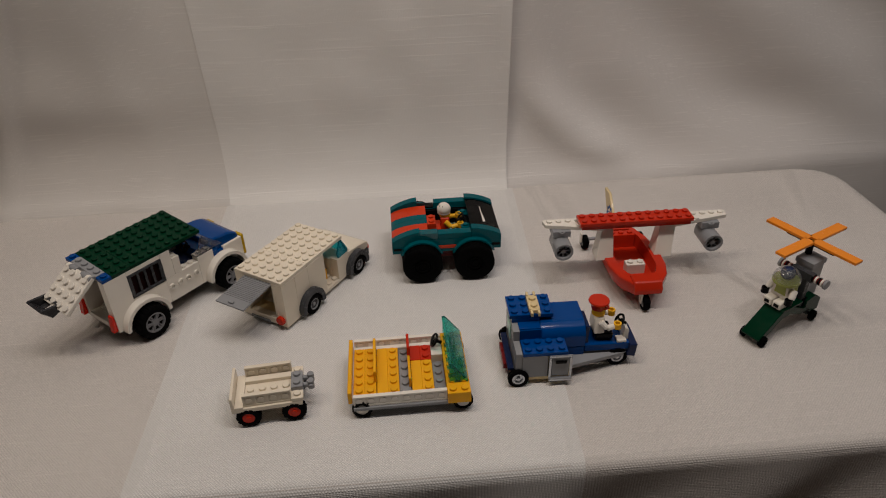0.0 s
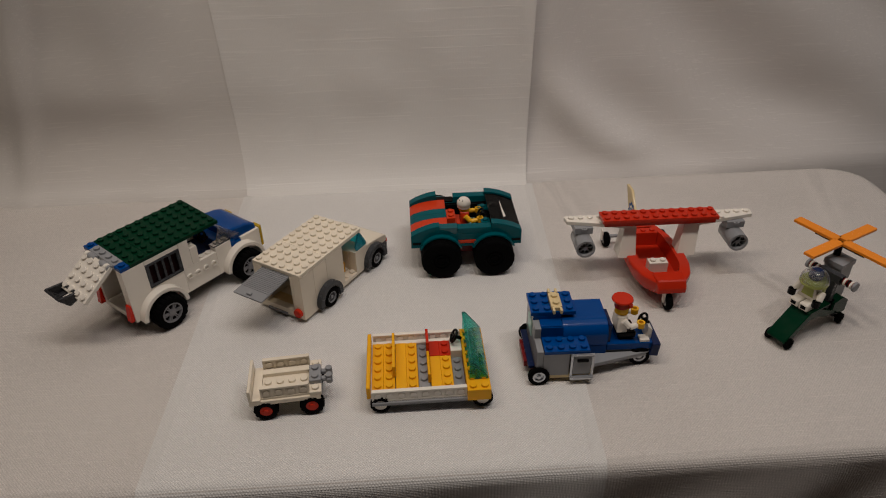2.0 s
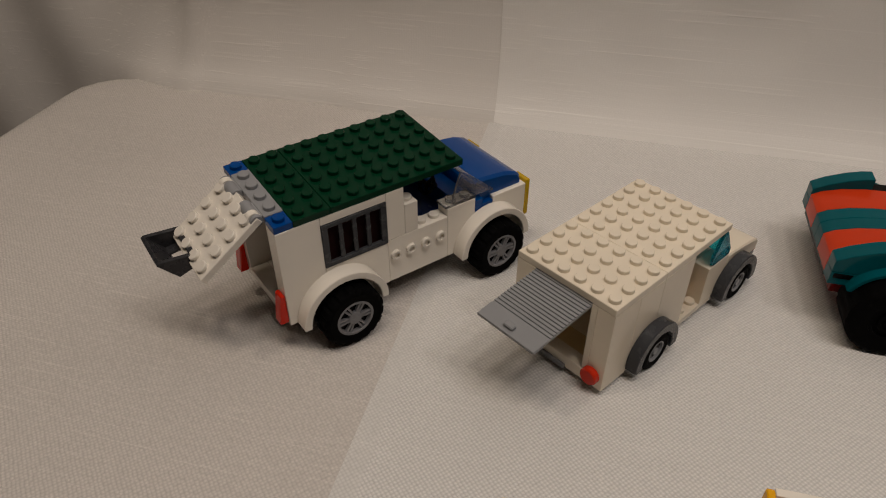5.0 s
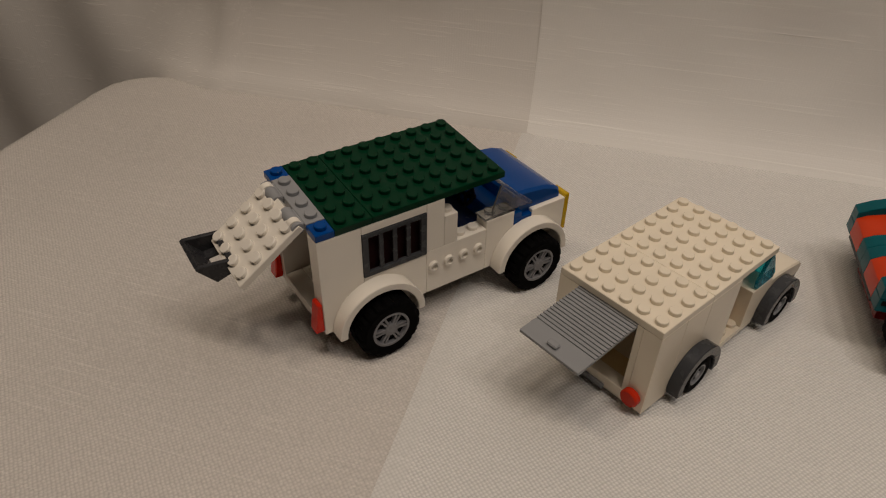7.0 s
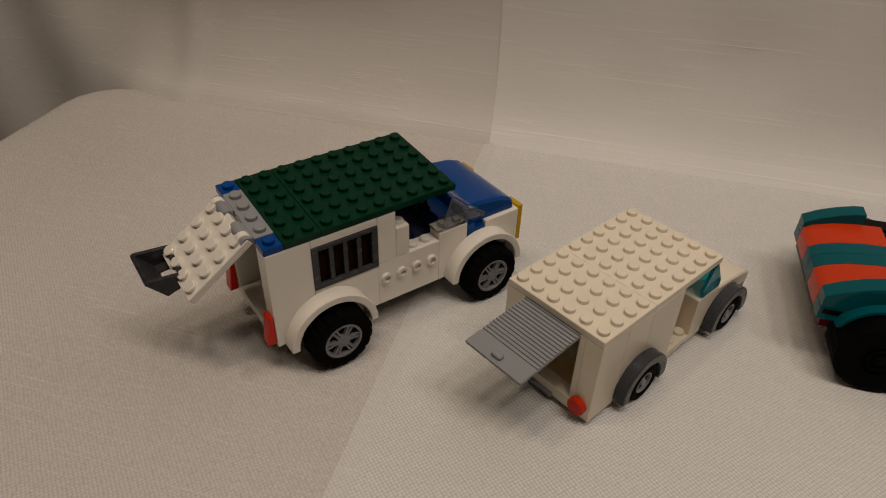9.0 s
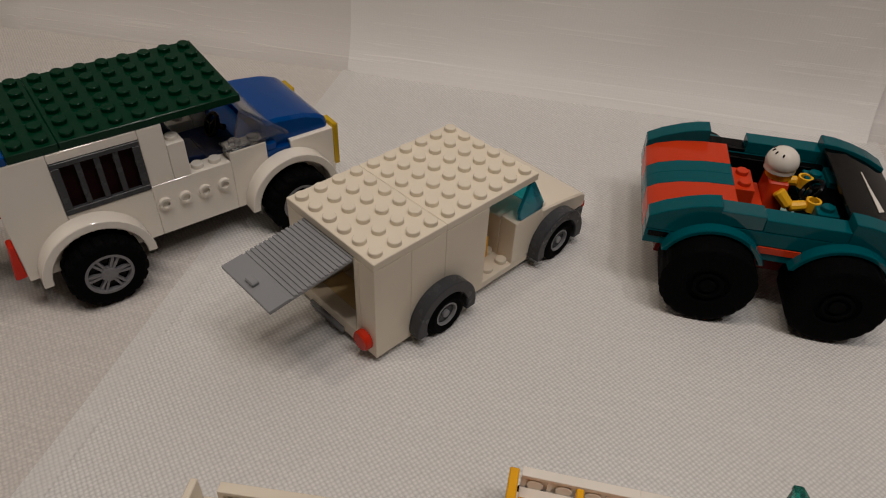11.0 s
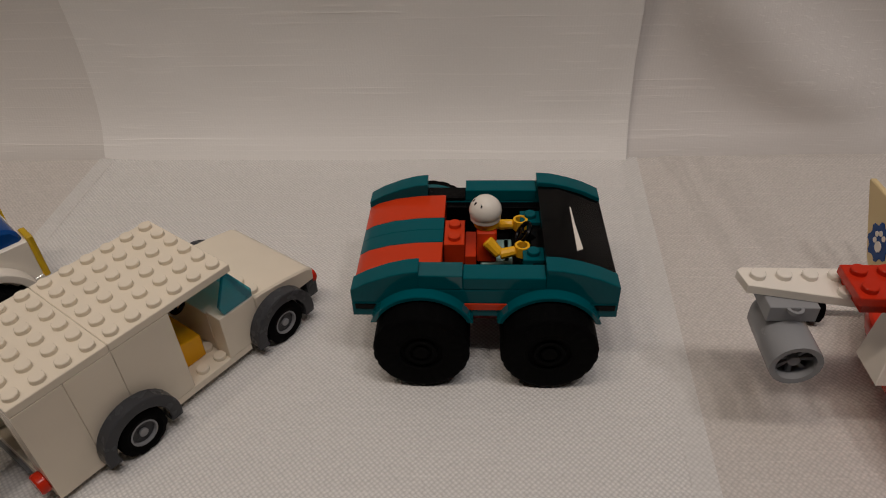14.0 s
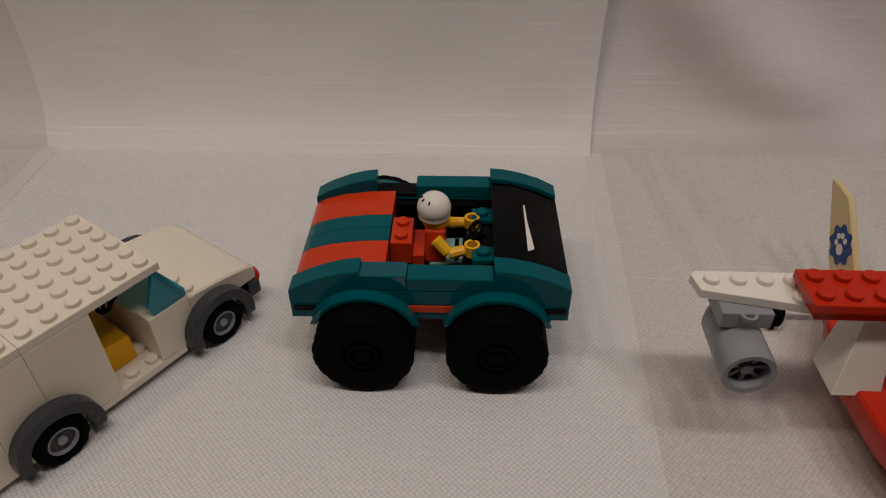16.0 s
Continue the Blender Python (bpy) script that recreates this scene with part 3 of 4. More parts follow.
for s in (-1, 1):
    y0, y1 = (-24, -16.2) if s < 0 else (16.2, 24)
    def side(x0, x1, z0, z1, name="side_panel", mat=WHITE, soft=0.25):
        return part(name, block(x0 + 0.05, x1 - 0.05, y0, y1, z0, z1, soft), mat, car)
    side(-48, -29.2, 14.6, RT - 3.25)
    side(-29.2, 0.6, 14.6, 36.3)
    side(0.6, 9.5, 37.2, RT - 3.25)
    side(9.5, 16.2, 37.2, 52.2)
    step = part("door_step", block(0.6, 32, y0, y1, 14.6, 37.2), WHITE, car)
    bm = bmesh.new()
    for x in (12.9, 20.0, 27.0):
        stud(bm, x, s * 20, 52.2 if x < 14 else 37.2)
    part("stud_row", bm, WHITE, car)
    for x in (3.9, 11.8, 19.7, 27.6):
        bm = lathe(bmesh.new(), [(2.5, s * 23.8), (2.5, s * 25.6), (1.5, s * 25.6), (1.5, s * 23.8)], "y", (x, 0, 28.7), 18, False, True)
        cyl(bm, "y", (x, 0, 28.7), 1.6, min(s * 23.9, s * 24.2), max(s * 23.9, s * 24.2), 12, 0)
        part("side_peg", bm, WHITE, step, "round hollow peg")
    side(32, 47.6, 14.6, 41.0, "door_pillar")
    bm = bmesh.new()
    for x in (36, 43.6):
        stud(bm, x, s * 20, 42.2)
    box(bm, 31, 48, y0 + 0.2, y1 - 0.2, 41.1, 42.3, 0.2)
    part("windscreen_foot", bm, CLEAR, car, "clear studded plate")
    win = part("window_frame", block(-29.2, 0.6, min(s * 24.4, s * 22.6), max(s * 24.4, s * 22.6), 55.4, 57.4, 0.2), DARK, car, "dark grey barred window frame")
    for x0, x1, z0, z1 in ((-29.2, -26.4, 38.6, 55.4), (-2.2, 0.6, 38.6, 55.4), (-29.2, 0.6, 36.4, 38.6)):
        part("frame_bar", block(x0, x1, min(s * 24.4, s * 22.6), max(s * 24.4, s * 22.6), z0, z1, 0.2), DARK, win)
    for x in (-20.6, -14.3, -8.0):
        part("window_bar", block(x - 1.0, x + 1.0, min(s * 24.0, s * 22.9), max(s * 24.0, s * 22.9), 38.6, 55.4, 0.2), DARK, win)
    side(-29.2, 0.6, 57.5, RT - 3.25, "window_lintel")
    # added sheet hides the bright ledge and stands for the shaded interior
    part("dark_backing", block(-29.2, 0.6, min(s * 20.4, s * 21), max(s * 20.4, s * 21), 36.4, 57.3, 0), DEEP, car)
    for cx in (-24.7, 55.3):
        part("wheel_arch", arch(cx, 15, 16.8, 20.2, min(s * 31.5, s * 24), max(s * 31.5, s * 24), 14.8), WHITE, car, "glossy white rounded wheel arch")
        wheel(car, -23.8 if cx < 0 else 55.4, s * 36.0, 14.3, 14.3, 8.6, 12, RIM, 6, 18, 0.9, "light grey six-spoke wheel")
part("rear_sill", block(-48, -40, -16, 16, 14.6, 19), WHITE, car)
part("load_floor", slab(-40, -16, 5, 4, 16, 19.2), WHITE, car)
part("underbody", block(-44, 74, -16, 16, 9, 14.5), BLACK, car)
part("axle", cyl(bmesh.new(), "y", (-23.4, 0, 14.8), 2.4, -26, 26), BLACK, car)
part("axle", cyl(bmesh.new(), "y", (56, 0, 14.8), 2.4, -26, 26), BLACK, car)
for s in (-1, 1):
    bm = prism(bmesh.new(), [(-52, 16.5), (-48.1, 16.5), (-48.1, 31), (-50, 31)], "y", min(s * 23.8, s * 18), max(s * 23.8, s * 18), 0.5)
    part("tail_light", bm, RUBY, car, "clear red tail light")
part("cab_floor", block(2, 47, -16, 16, 30, 33), NAVY, car)
part("driver_seat", prism(bmesh.new(), [(10, 33), (26, 33), (26, 37), (17, 38), (15, 52), (10, 52)], "y", -13, 3, 0.5), NAVY, car, "dark blue seat")
part("cab_wall", block(3, 9, -16, 16, 33, 57, 0.2), DARK, car)
part("dashboard", block(38, 47, -16, 16, 33, 42), BLUE, car)
steering("steering_wheel", car, 33, -6, 45, -60)
bm = prism(bmesh.new(), [(38.6, 57.4), (40.6, 57.4), (58, 42.6), (58, 41.4), (56, 41.4)], "y", -23.8, 23.8, 0.3)
for s in (-1, 1):
    prism(bm, [(38.8, 57.2), (55.5, 42.4), (35, 42.4), (35, 46)], "y", min(s * 23.9, s * 22.8), max(s * 23.9, s * 22.8), 0.15)
screen = part("windscreen", bm, CLEAR, car, "clear plastic windscreen")
bm = prism(bmesh.new(), [(47.6, 35), (77, 35), (77.4, 40.4), (75, 43.8), (67, 46.6), (55, 48.0), (47.6, 48.2)], "y", -21.6, 21.6, 1.4)
part("bonnet", bm, BLUE, car, "glossy blue sloping bonnet")
part("bonnet_plate", block(47.6, 58, -24, 24, 33, 36.6), BLUE, car)
part("bonnet_plate", block(47.6, 52, -24, 24, 36.6, 39.6), BLUE, car)
part("front_block", block(58, 78, -24, 24, 21, 38.0), WHITE, car)
part("bumper", block(72, 78.4, -24, 24, 15, 21), WHITE, car)
for s in (-1, 1):
    bm = block(78.0, 80.6, min(s * 24.2, s * 15), max(s * 24.2, s * 15), 19.5, 39.6, 0.4)
    part("headlight", bm, AMBER, car, "clear yellow headlight")
part("grille", block(77.8, 79.2, -15, 15, 19.6, 32), BLACK, car)

# ---- white delivery van ----
van = thing("toy_delivery_van", -122.7, 425.2, 0.5, 63.3, "white toy brick delivery van with grey shutter raised open", "toy van", "toy vehicles")
VT = 46.0
part("roof_plate", slab(-8, -24, 6, 6, VT - 3.2, VT), CREAM, van, "white studded roof plate")
part("roof_plate", slab(-40, -24, 4, 6, VT - 3.2, VT), CREAM, van, "white studded roof plate")
for s in (-1, 1):
    y0, y1 = (-24, -16.1) if s < 0 else (16.1, 24)
    for x0, x1 in ((-40, -24), (-24, -8), (-8, 13.4)):
        part("side_panel", block(x0 + 0.04, x1 - 0.04, y0, y1, 6.3 if x0 > -30 else 2.6, VT - 3.24, 0.2), CREAM, van)
    part("door_pillar", block(30, 46, y0, y1, 6.3, 26.4), CREAM, van)
    for cx in (-10.5, 54.5):
        part("wheel_arch", arch(cx, 8.0, 10.2, 14.6, min(s * 29.4, s * 24), max(s * 29.4, s * 24), 4.8), DARK, van, "dark grey wheel arch")
        wheel(van, cx, s * 29.2, 8.4, 8.9, 5.0, 4.9, GREY, 0, 12, 0.35, "light grey wheel")
part("floor_plate", slab(-24, -24, 8, 6, 3.1, 6.3, True, {(i, j) for i in range(8) for j in range(6) if i < 5}), CREAM, van)
part("load_floor", block(-40, -24, -16, 16, 3.1, 7.6), TAN, van)
part("load_wall", block(0, 3, -16, 16, 7, 42, 0.2), TAN, van)
part("rear_sill", block(-40.2, -34, -16.1, 16.1, 2.6, 8.4), CREAM, van)
part("rear_post", block(-40, -36, -16.1, -13.4, 8.5, 42.6, 0.2), CREAM, van)
part("rear_post", block(-40, -36, 14.4, 16.1, 8.5, 42.6, 0.2), CREAM, van)
part("underbody", block(-38, 76, -16, 16, 4.4, 6.2), DARK, van)
part("towing_plate", block(-41.4, -38, -6, 14, 2.2, 4.4), GREY, van)
part("tail_light", lathe(bmesh.new(), [(3.4, -40), (3.9, -40.4), (3.9, -42.6), (3.4, -43.2)], "x", (0, -18.8, 9.2), 20, False), RED, van, "round red tail light")
shutter = part("shutter", block(-33.6, 0, -14, 14, -0.5, 0.5, 0.1), GREY, van, "grey ribbed shutter, raised open", mm(-38.2, 0.6, 41.4, 0, -6, 0))
for k in range(14):
    x = -24.6 + 1.73 * k
    part("slat", block(x, x + 1.05, -14, 14, 0.4, 1.1, 0.12), GREY, shutter)
part("end_slat", block(-33.6, -25.8, -14, 14, 0.4, 0.9, 0.1), GREY, shutter)
part("shutter_handle", block(-31.8, -29.2, -2, 2.6, 0.8, 2.4, 0.4), GREY, shutter)
part("seat", prism(bmesh.new(), [(7, 6.4), (26, 6.4), (26, 17), (17, 18), (14.5, 33), (7, 33)], "y", -14.5, 14, 0.4), YELLOW, van, "yellow seat")
steering("steering_wheel", van, 27, -2, 27, -55)
part("dashboard", block(30, 46, -16, 16, 6.3, 25), CREAM, van)
bm = prism(bmesh.new(), [(36.6, 42.6), (38.4, 42.6), (46.0, 28.0), (46.0, 26.6), (43.6, 26.6)], "y", -23.8, 23.8, 0.3)
for s in (-1, 1):
    prism(bm, [(36.2, 42.4), (38.6, 42.4), (46.0, 30.0), (45.6, 26.8), (32.6, 26.8), (31.4, 31.0)], "y", min(s * 23.9, s * 22.4), max(s * 23.9, s * 22.4), 0.15)
part("windscreen", bm, AQUA, van, "clear turquoise windscreen")
bm = prism(bmesh.new(), [(46.2, 14), (76, 14), (76, 19.6), (73, 21.4), (62, 23.6), (50, 25.2), (46.2, 25.2)], "y", -24, 24, 0.7)
for y in (-20, -12, 12, 20):
    stud(bm, 48.6, y, 25.2)
part("bonnet", bm, CREAM, van, "white sloping bonnet")
part("bumper", block(72, 77.6, -23, 23, 5.2, 14), DARK, van)
part("grille", block(75.5, 77.9, -15, 15, 7, 13), MAROON, van)
for s in (-1, 1):
    part("headlight", lathe(bmesh.new(), [(3.4, 75.9), (3.4, 77.8), (2.9, 78.6)], "x", (0, s * 19.8, 13.0), 16, False), RUBY, van, "round clear red light")

# ---- turquoise monster truck ----
truck = thing("toy_monster_truck", -3.4, 489.9, 0.5, 7.2, "dark turquoise toy monster truck with coral stripes and huge black wheels", "toy truck", "toy vehicles")
# block reaches low and wide to deepen the shade between the wheels
part("chassis", block(-34, 46, -18, 18, 9.5, 22.5), MAROON, truck, "dark red chassis")
part("floor_plate", block(-41.5, -9.8, -24, 24, 22.6, 29), BLACK, truck)
part("floor_plate", block(-9.7, 17, -24, 24, 22.6, 23.4), BLACK, truck)
part("floor_plate", block(17.1, 53.5, -24, 24, 22.6, 29), BLACK, truck)
deck = [(-41.8, 25), (-41.8, 33.4), (-38, 35.8), (-30, 38.2), (-20, 39.6), (-9.6, 40.0), (-9.6, 30), (-20, 29)]
for y0, y1, mat in ((-24, -8.06, ORANGE), (-8, -0.04, TEAL), (0, 7.94, TEAL), (8, 24, ORANGE)):
    part("rear_deck", prism(bmesh.new(), deck, "y", y0 + 0.05, y1 - 0.05, 0.2), mat, truck, "coral red curved deck" if mat is ORANGE else "turquoise curved deck")
for s in (-1, 1):
    def rail(pts, name, mat=TEAL, a=24.05, b=32.0, label=""):
        return part(name, prism(bmesh.new(), pts, "y", min(s * a, s * b), max(s * a, s * b), 0.25), mat, truck, label)
    rail([(-41.8, 30.6), (-41.8, 36.2), (-36, 39.6), (-28, 42.8), (-22, 44.4), (-17.2, 45.0), (-17.2, 30.6)], "curved_slope")
    rail([(27.6, 30.6), (27.6, 46), (33, 45.6), (40, 44), (47, 41.6), (53.6, 38.2), (53.6, 30.6)], "curved_slope")
    if s < 0:
        rail([(-17.4, 37), (-17.4, 43.2), (-1.6, 43.2), (-1.6, 37)], "side_tile", GLOSS_TEAL, label="glossy turquoise tile")
    else:
        rail([(-17.2, 37), (-17.2, 38.6), (-1.6, 38.6), (-1.6, 37)], "side_tile", BLACK)
    rail([(-1.5, 36.9), (-1.5, 42.2), (27.5, 42.2), (27.5, 36.9)], "side_rail")
    rail([(-17.1, 30.6), (-17.1, 36.8), (27.5, 36.8), (27.5, 30.6)], "side_panel")
    rail([(-41.8, 24.2), (-41.8, 30.5), (-30.2, 30.5), (-33.6, 24.2)], "end_block")
    rail([(-40.6, 27.6), (-40.6, 30.0), (-33, 30.0), (-34, 27.6)], "end_mark", BLACK, 31.9, 32.3)
    rail([(45.6, 24.2), (42.5, 30.5), (53.6, 30.5), (53.6, 24.2)], "end_block")
    rail([(45.6, 27.6), (45, 30.0), (52.6, 30.0), (52.6, 27.6)], "end_mark", BLACK, 31.9, 32.3)
    rail([(-0.6, 24.2), (-3.6, 30.5), (16, 30.5), (13.4, 24.2)], "middle_block")
    rail([(-1.2, 27.4), (-1.2, 30.6), (14.2, 30.6), (14.2, 27.4)], "side_stripe", ORANGE, 31.9, 32.4, "coral red side tile")
    for cx in (-16.4, 29.2):
        part("mudguard", arch(cx, 17.5, 17.9, 19.9, min(s * 36.5, s * 24.1), max(s * 36.5, s * 24.1), 24.6), GLOSS_TEAL, truck, "glossy turquoise mudguard")
        wheel(truck, cx, s * 45, 17.4, 17.4, 9.0, 20, TYRE, 0, 20, 0.35, "black wheel")
part("axle", cyl(bmesh.new(), "y", (-16.4, 0, 17.5), 3, -26, 26), BLACK, truck)
part("axle", cyl(bmesh.new(), "y", (29.2, 0, 17.5), 3, -26, 26), BLACK, truck)
for s in (-1, 1):
    part("cockpit_wall", block(-9.5, 30, min(s * 23.9, s * 20), max(s * 23.9, s * 20), 23.5, 36.5), BLACK, truck)
part("seat_back", slab(-9.4, -8, 1, 2, 29, 38.6), ORANGE, truck, "coral red brick seat back")
part("seat", block(-1.3, 3, -8, 8, 23.5, 33), ORANGE, truck)
for y in (-16, 8):
    part("dash_brick", slab(20.4, y, 1, 1, 29, 37.6), TEAL, truck)
part("dash_plate", block(24, 34, -20, 20, 29, 36), BLACK, truck)
part("side_plate", block(28.5, 36, 6, 18, 36.1, 39), TEAL, truck)
steering("steering_wheel", truck, 21, 0, 38, -55)
bm = prism(bmesh.new(), [(27.8, 42.6), (27.8, 44.4), (36, 43.8), (45, 40.8), (53.6, 36.6), (53.6, 35.0), (44, 39.4), (35.6, 42.2)], "y", -23.9, 23.9, 0.2)
screen = part("windscreen", bm, SMOKE, truck, "smoked dark windscreen")
# white tapered strip stands in for the reflection on the screen
bm = prism(bmesh.new(), [(39.6, -17), (42.0, -15), (40.6, 0), (40.1, 11), (39.6, 11)], "z", 0, 0.3, 0)
for v in bm.verts:
    v.co.z += 43.1 - 0.27 * (v.co.x - 38)
part("screen_mark", bm, WHITE, screen, "thin pale stripe painted as a reflection")
part("nose", block(44, 53.5, -24, 24, 24.2, 35), BLACK, truck)


# ---- figures ----
def racer():
    """Seated driver doll in a white helmet."""
    bm = bmesh.new()
    n = 0
    for s in (-1, 1):
        box(bm, 0, 12, s * 4 - 3.7, s * 4 + 3.7, 0, 5.4, 0.8)
        box(bm, 9, 13, s * 4 - 3.7, s * 4 + 3.7, -2, 5.4, 0.6)
    n = painted(bm, n, 3)
    torso(bm, (2.5, 0, 5.2))
    n = painted(bm, n, 1)
    for s in (-1, 1):
        limb(bm, (2.5, s * 7, 15.5), (7.5, s * 9.6, 11), 2.5, 2.2)
        limb(bm, (7.5, s * 9.6, 11), (13.5, s * 8.6, 12), 2.2, 2.0)
        lathe(bm, [(2.0, -2.2), (2.9, -2.2), (2.9, 2.2), (2.0, 2.2)], "z", (16, s * 8.4, 12.4), 12, False, True)
    lathe(bm, [(3.5, 18), (5.0, 18.6), (5.0, 25), (4, 26)], "z", (2.5, 0, 0), 16)
    n = painted(bm, n, 0)
    ball(bm, (2.0, 0, 24.8), 6.3, 0.95, 22)
    lathe(bm, [(5.2, 21.3), (5.9, 21.3), (6.0, 24.6), (5.3, 24.6)], "z", (2.0, 0, 0), 18, True, True)
    n = painted(bm, n, 2)
    for a in (-150, -110, 180, 110, 150):
        p = Vector((2.0 + 4.8 * math.cos(radians(a)), 4.8 * math.sin(radians(a)), 28.7))
        q = Vector((2.0 + 3.9 * math.cos(radians(a)), 3.9 * math.sin(radians(a)), 29.6))
        limb(bm, p, q, 0.32, 0.32, 6)
    painted(bm, n, 4)
    return bm


def doll(name, bm, mats, m, label):
    me_ob = part(name, bm, mats, None)
    me_ob.matrix_world = m
    return tagged(me_ob, label, "toy figure")


TR = mm(-3.4, 489.9, 0.5, 0, 0, 7.2)
doll("toy_figure", racer(), [SKIN, ORANGE, WHITE, PALE, BLACK], TR @ mm(4.5, 1, 23.5), "seated toy driver in coral vest and white helmet in the truck")


# ---- yellow open tour bus ----
bus = thing("toy_open_bus", -51.2, 281.8, 0.5, 7.5, "yellow and white open toy brick bus with turquoise windscreen", "toy bus", "toy vehicles")
part("chassis", block(0, 80, 2.2, 63.5, 7.6, 10.2), GREY, bus, "pale chassis plate")
for x0 in (0, 32):
    for y0 in (0, 60):
        ya, up = (3.6, 0.0) if y0 == 0 else (60.0, 1.2)
        part("fence_panel", lattice(x0 + 0.1, 4, ya, ya + 3, 10.3 + up, 19.0 + up), WHITE, bus, "white lattice fence panel")
part("side_ledge", block(0, 64, 56, 59.9, 9.7, 15), WHITE, bus)
part("floor_plate", slab(0, 8, 1, 6, 9.7, 16.2), YELLOW, bus, "orange-yellow studded brick row")
part("floor_plate", slab(8, 8, 1, 6, 9.7, 16.2), YELLOW, bus)
part("bench_back", block(14.4, 16.4, 20, 56, 16.2, 26.0, 0.3), YELLOW, bus, "upright yellow bench back")
part("bench", block(16.5, 24, 8, 56, 9.7, 15.6), YELLOW, bus)
part("floor_plate", slab(24, 8, 1, 6, 9.7, 15.4), YELLOW, bus)
part("floor_plate", slab(32, 8, 1, 6, 9.7, 12.9), GREY, bus, "grey studded plate")
part("bench_back", block(38.6, 40.4, 16, 40, 12.9, 21.0, 0.3), YELLOW, bus, "upright yellow bench back")
part("bench_back", block(38.6, 40.6, 40.2, 56, 12.9, 28.0, 0.3), RED, bus, "upright red seat back")
part("bench", block(40.7, 48, 8, 40, 9.7, 15.6), YELLOW, bus)
part("driver_seat", block(40.7, 48, 40.2, 56, 9.7, 15.8), RED, bus, "red driver seat")
part("floor_plate", slab(48, 8, 1, 4, 9.7, 15.4), YELLOW, bus)
part("driver_seat", slab(48, 40, 1, 2, 9.7, 15.6), RED, bus, "red driver seat")
part("floor_plate", slab(56, 8, 1, 4, 9.7, 12.9), GREY, bus, "grey studded plate")
part("steering_brick", block(56, 64, 40, 56, 9.7, 19.4), WHITE, bus)
steering("steering_wheel", bus, 59.0, 49, 25.6, -62)
part("rear_panel", block(-3.4, -0.7, 5, 61, 12, 22, 0.4), YELLOW, bus, "upright orange-yellow rear panel")
part("rear_bar", block(-0.6, 0, 6, 58, 9.7, 15, 0.1), WHITE, bus)
part("front_brick", slab(64.2, 0, 2, 8, 9.7, 19.2), YELLOW, bus, "orange-yellow studded front brick")
bm = prism(bmesh.new(), [(66.0, 34.4), (66.0, 36.2), (68.4, 36.2), (79.4, 21.4), (79.4, 19.4), (77.6, 19.4), (77.6, 21.0), (67.6, 34.4)], "y", 10, 63, 0.25)
for y in (10, 61.6):
    prism(bm, [(66.4, 19.5), (78.5, 19.5), (67.8, 35.0), (66.4, 35.0)], "y", y, y + 1.4, 0.1)
box(bm, 66.2, 78, 11.4, 61.6, 19.4, 20.4, 0.1)
for k in range(5):
    stud(bm, 69.5, 18 + 8.0 * k, 20.4)
part("windscreen", bm, JADE, bus, "clear turquoise sloping windscreen")
for x in (5.5, 75):
    for face in (3.0, 63.4):
        s = -1 if face < 32 else 1
        c = (x, 0, 7.0)
        a, b = (face, face + 5.5) if s < 0 else (face - 5.5, face)
        w = part("wheel", cyl(bmesh.new(), "y", c, 1.4, min(a, b) + 0.4, max(a, b) + 3), WHITE, bus, "small white wheel")
        part("tyre", tyre(c, 7.0, 4.4, a, b, 12, 0.3), TYRE, w, "black rubber tyre")
        part("rim", cyl(bmesh.new(), "y", c, 4.4, a + 0.7, b - 0.7, 18), WHITE, w)

# ---- white trailer ----
cart = thing("toy_trailer", -131.8, 274.5, 0.5, 12.0, "small white toy brick trailer with red-hubbed wheels and grey coupling", "toy trailer", "toy vehicles")
part("bed_plate", block(0, 47, 0, 32, 13.8, 17.2), CREAM, cart)
part("bed_floor", slab(8, 12, 4, 1, 17.2, 18.0), CREAM, cart)
part("end_panel", block(0, 2.0, 0, 32, 17.3, 26.8, 0.3), CREAM, cart, "tall white end panel")
part("end_tile", block(2.1, 7.9, 0, 32, 17.3, 18.6, 0.2), CREAM, cart)
for y in (1.5, 29):
    part("fence_panel", lattice(8.1, 4, y, y + 3, 17.25, 27.0), CREAM, cart, "white lattice fence panel")
part("side_ledge", block(8, 40, 23, 27.9, 17.2, 20.2), CREAM, cart)
part("corner_brick", slab(40, 0, 1, 1, 17.3, 20.4), CREAM, cart)
part("corner_brick", slab(40, 24, 1, 1, 17.3, 20.4), CREAM, cart)
bm = slab(40, 8, 1, 2, 17.3, 23.4)
clip = part("coupling", bm, GREY, cart, "grey clip coupling")
for y in (12.5, 19.5):
    bm = block(48, 52, y - 1.6, y + 1.6, 18.6, 21.4, 0.3)
    cyl(bm, "z", (53.2, y, 0), 2.3, 16.8, 23.6, 12)
    part("clip", bm, GREY, clip)
part("bar", cyl(bmesh.new(), "y", (53.2, 0, 20.2), 1.6, 9, 23), GREY, clip)
for x in (10, 40.5):
    for face in (-0.6, 32.6):
        s = -1 if face < 16 else 1
        c = (x, 0, 8.0)
        a, b = (face, face + 7) if s < 0 else (face - 7, face)
        w = part("wheel", cyl(bmesh.new(), "y", c, 2.0, a - 0.3 if s < 0 else a, b if s < 0 else b + 0.3), RED, cart, "small red wheel")
        part("tyre", tyre(c, 8.3, 4.2, a, b, 13, 0.8), TYRE, w, "black knobbly rubber tyre")
        part("rim", cyl(bmesh.new(), "y", c, 4.3, a + 0.5, b - 0.5, 18), RED, w)
    part("axle", cyl(bmesh.new(), "y", (x, 0, 8.4), 1.4, 4, 28), BLACK, cart)
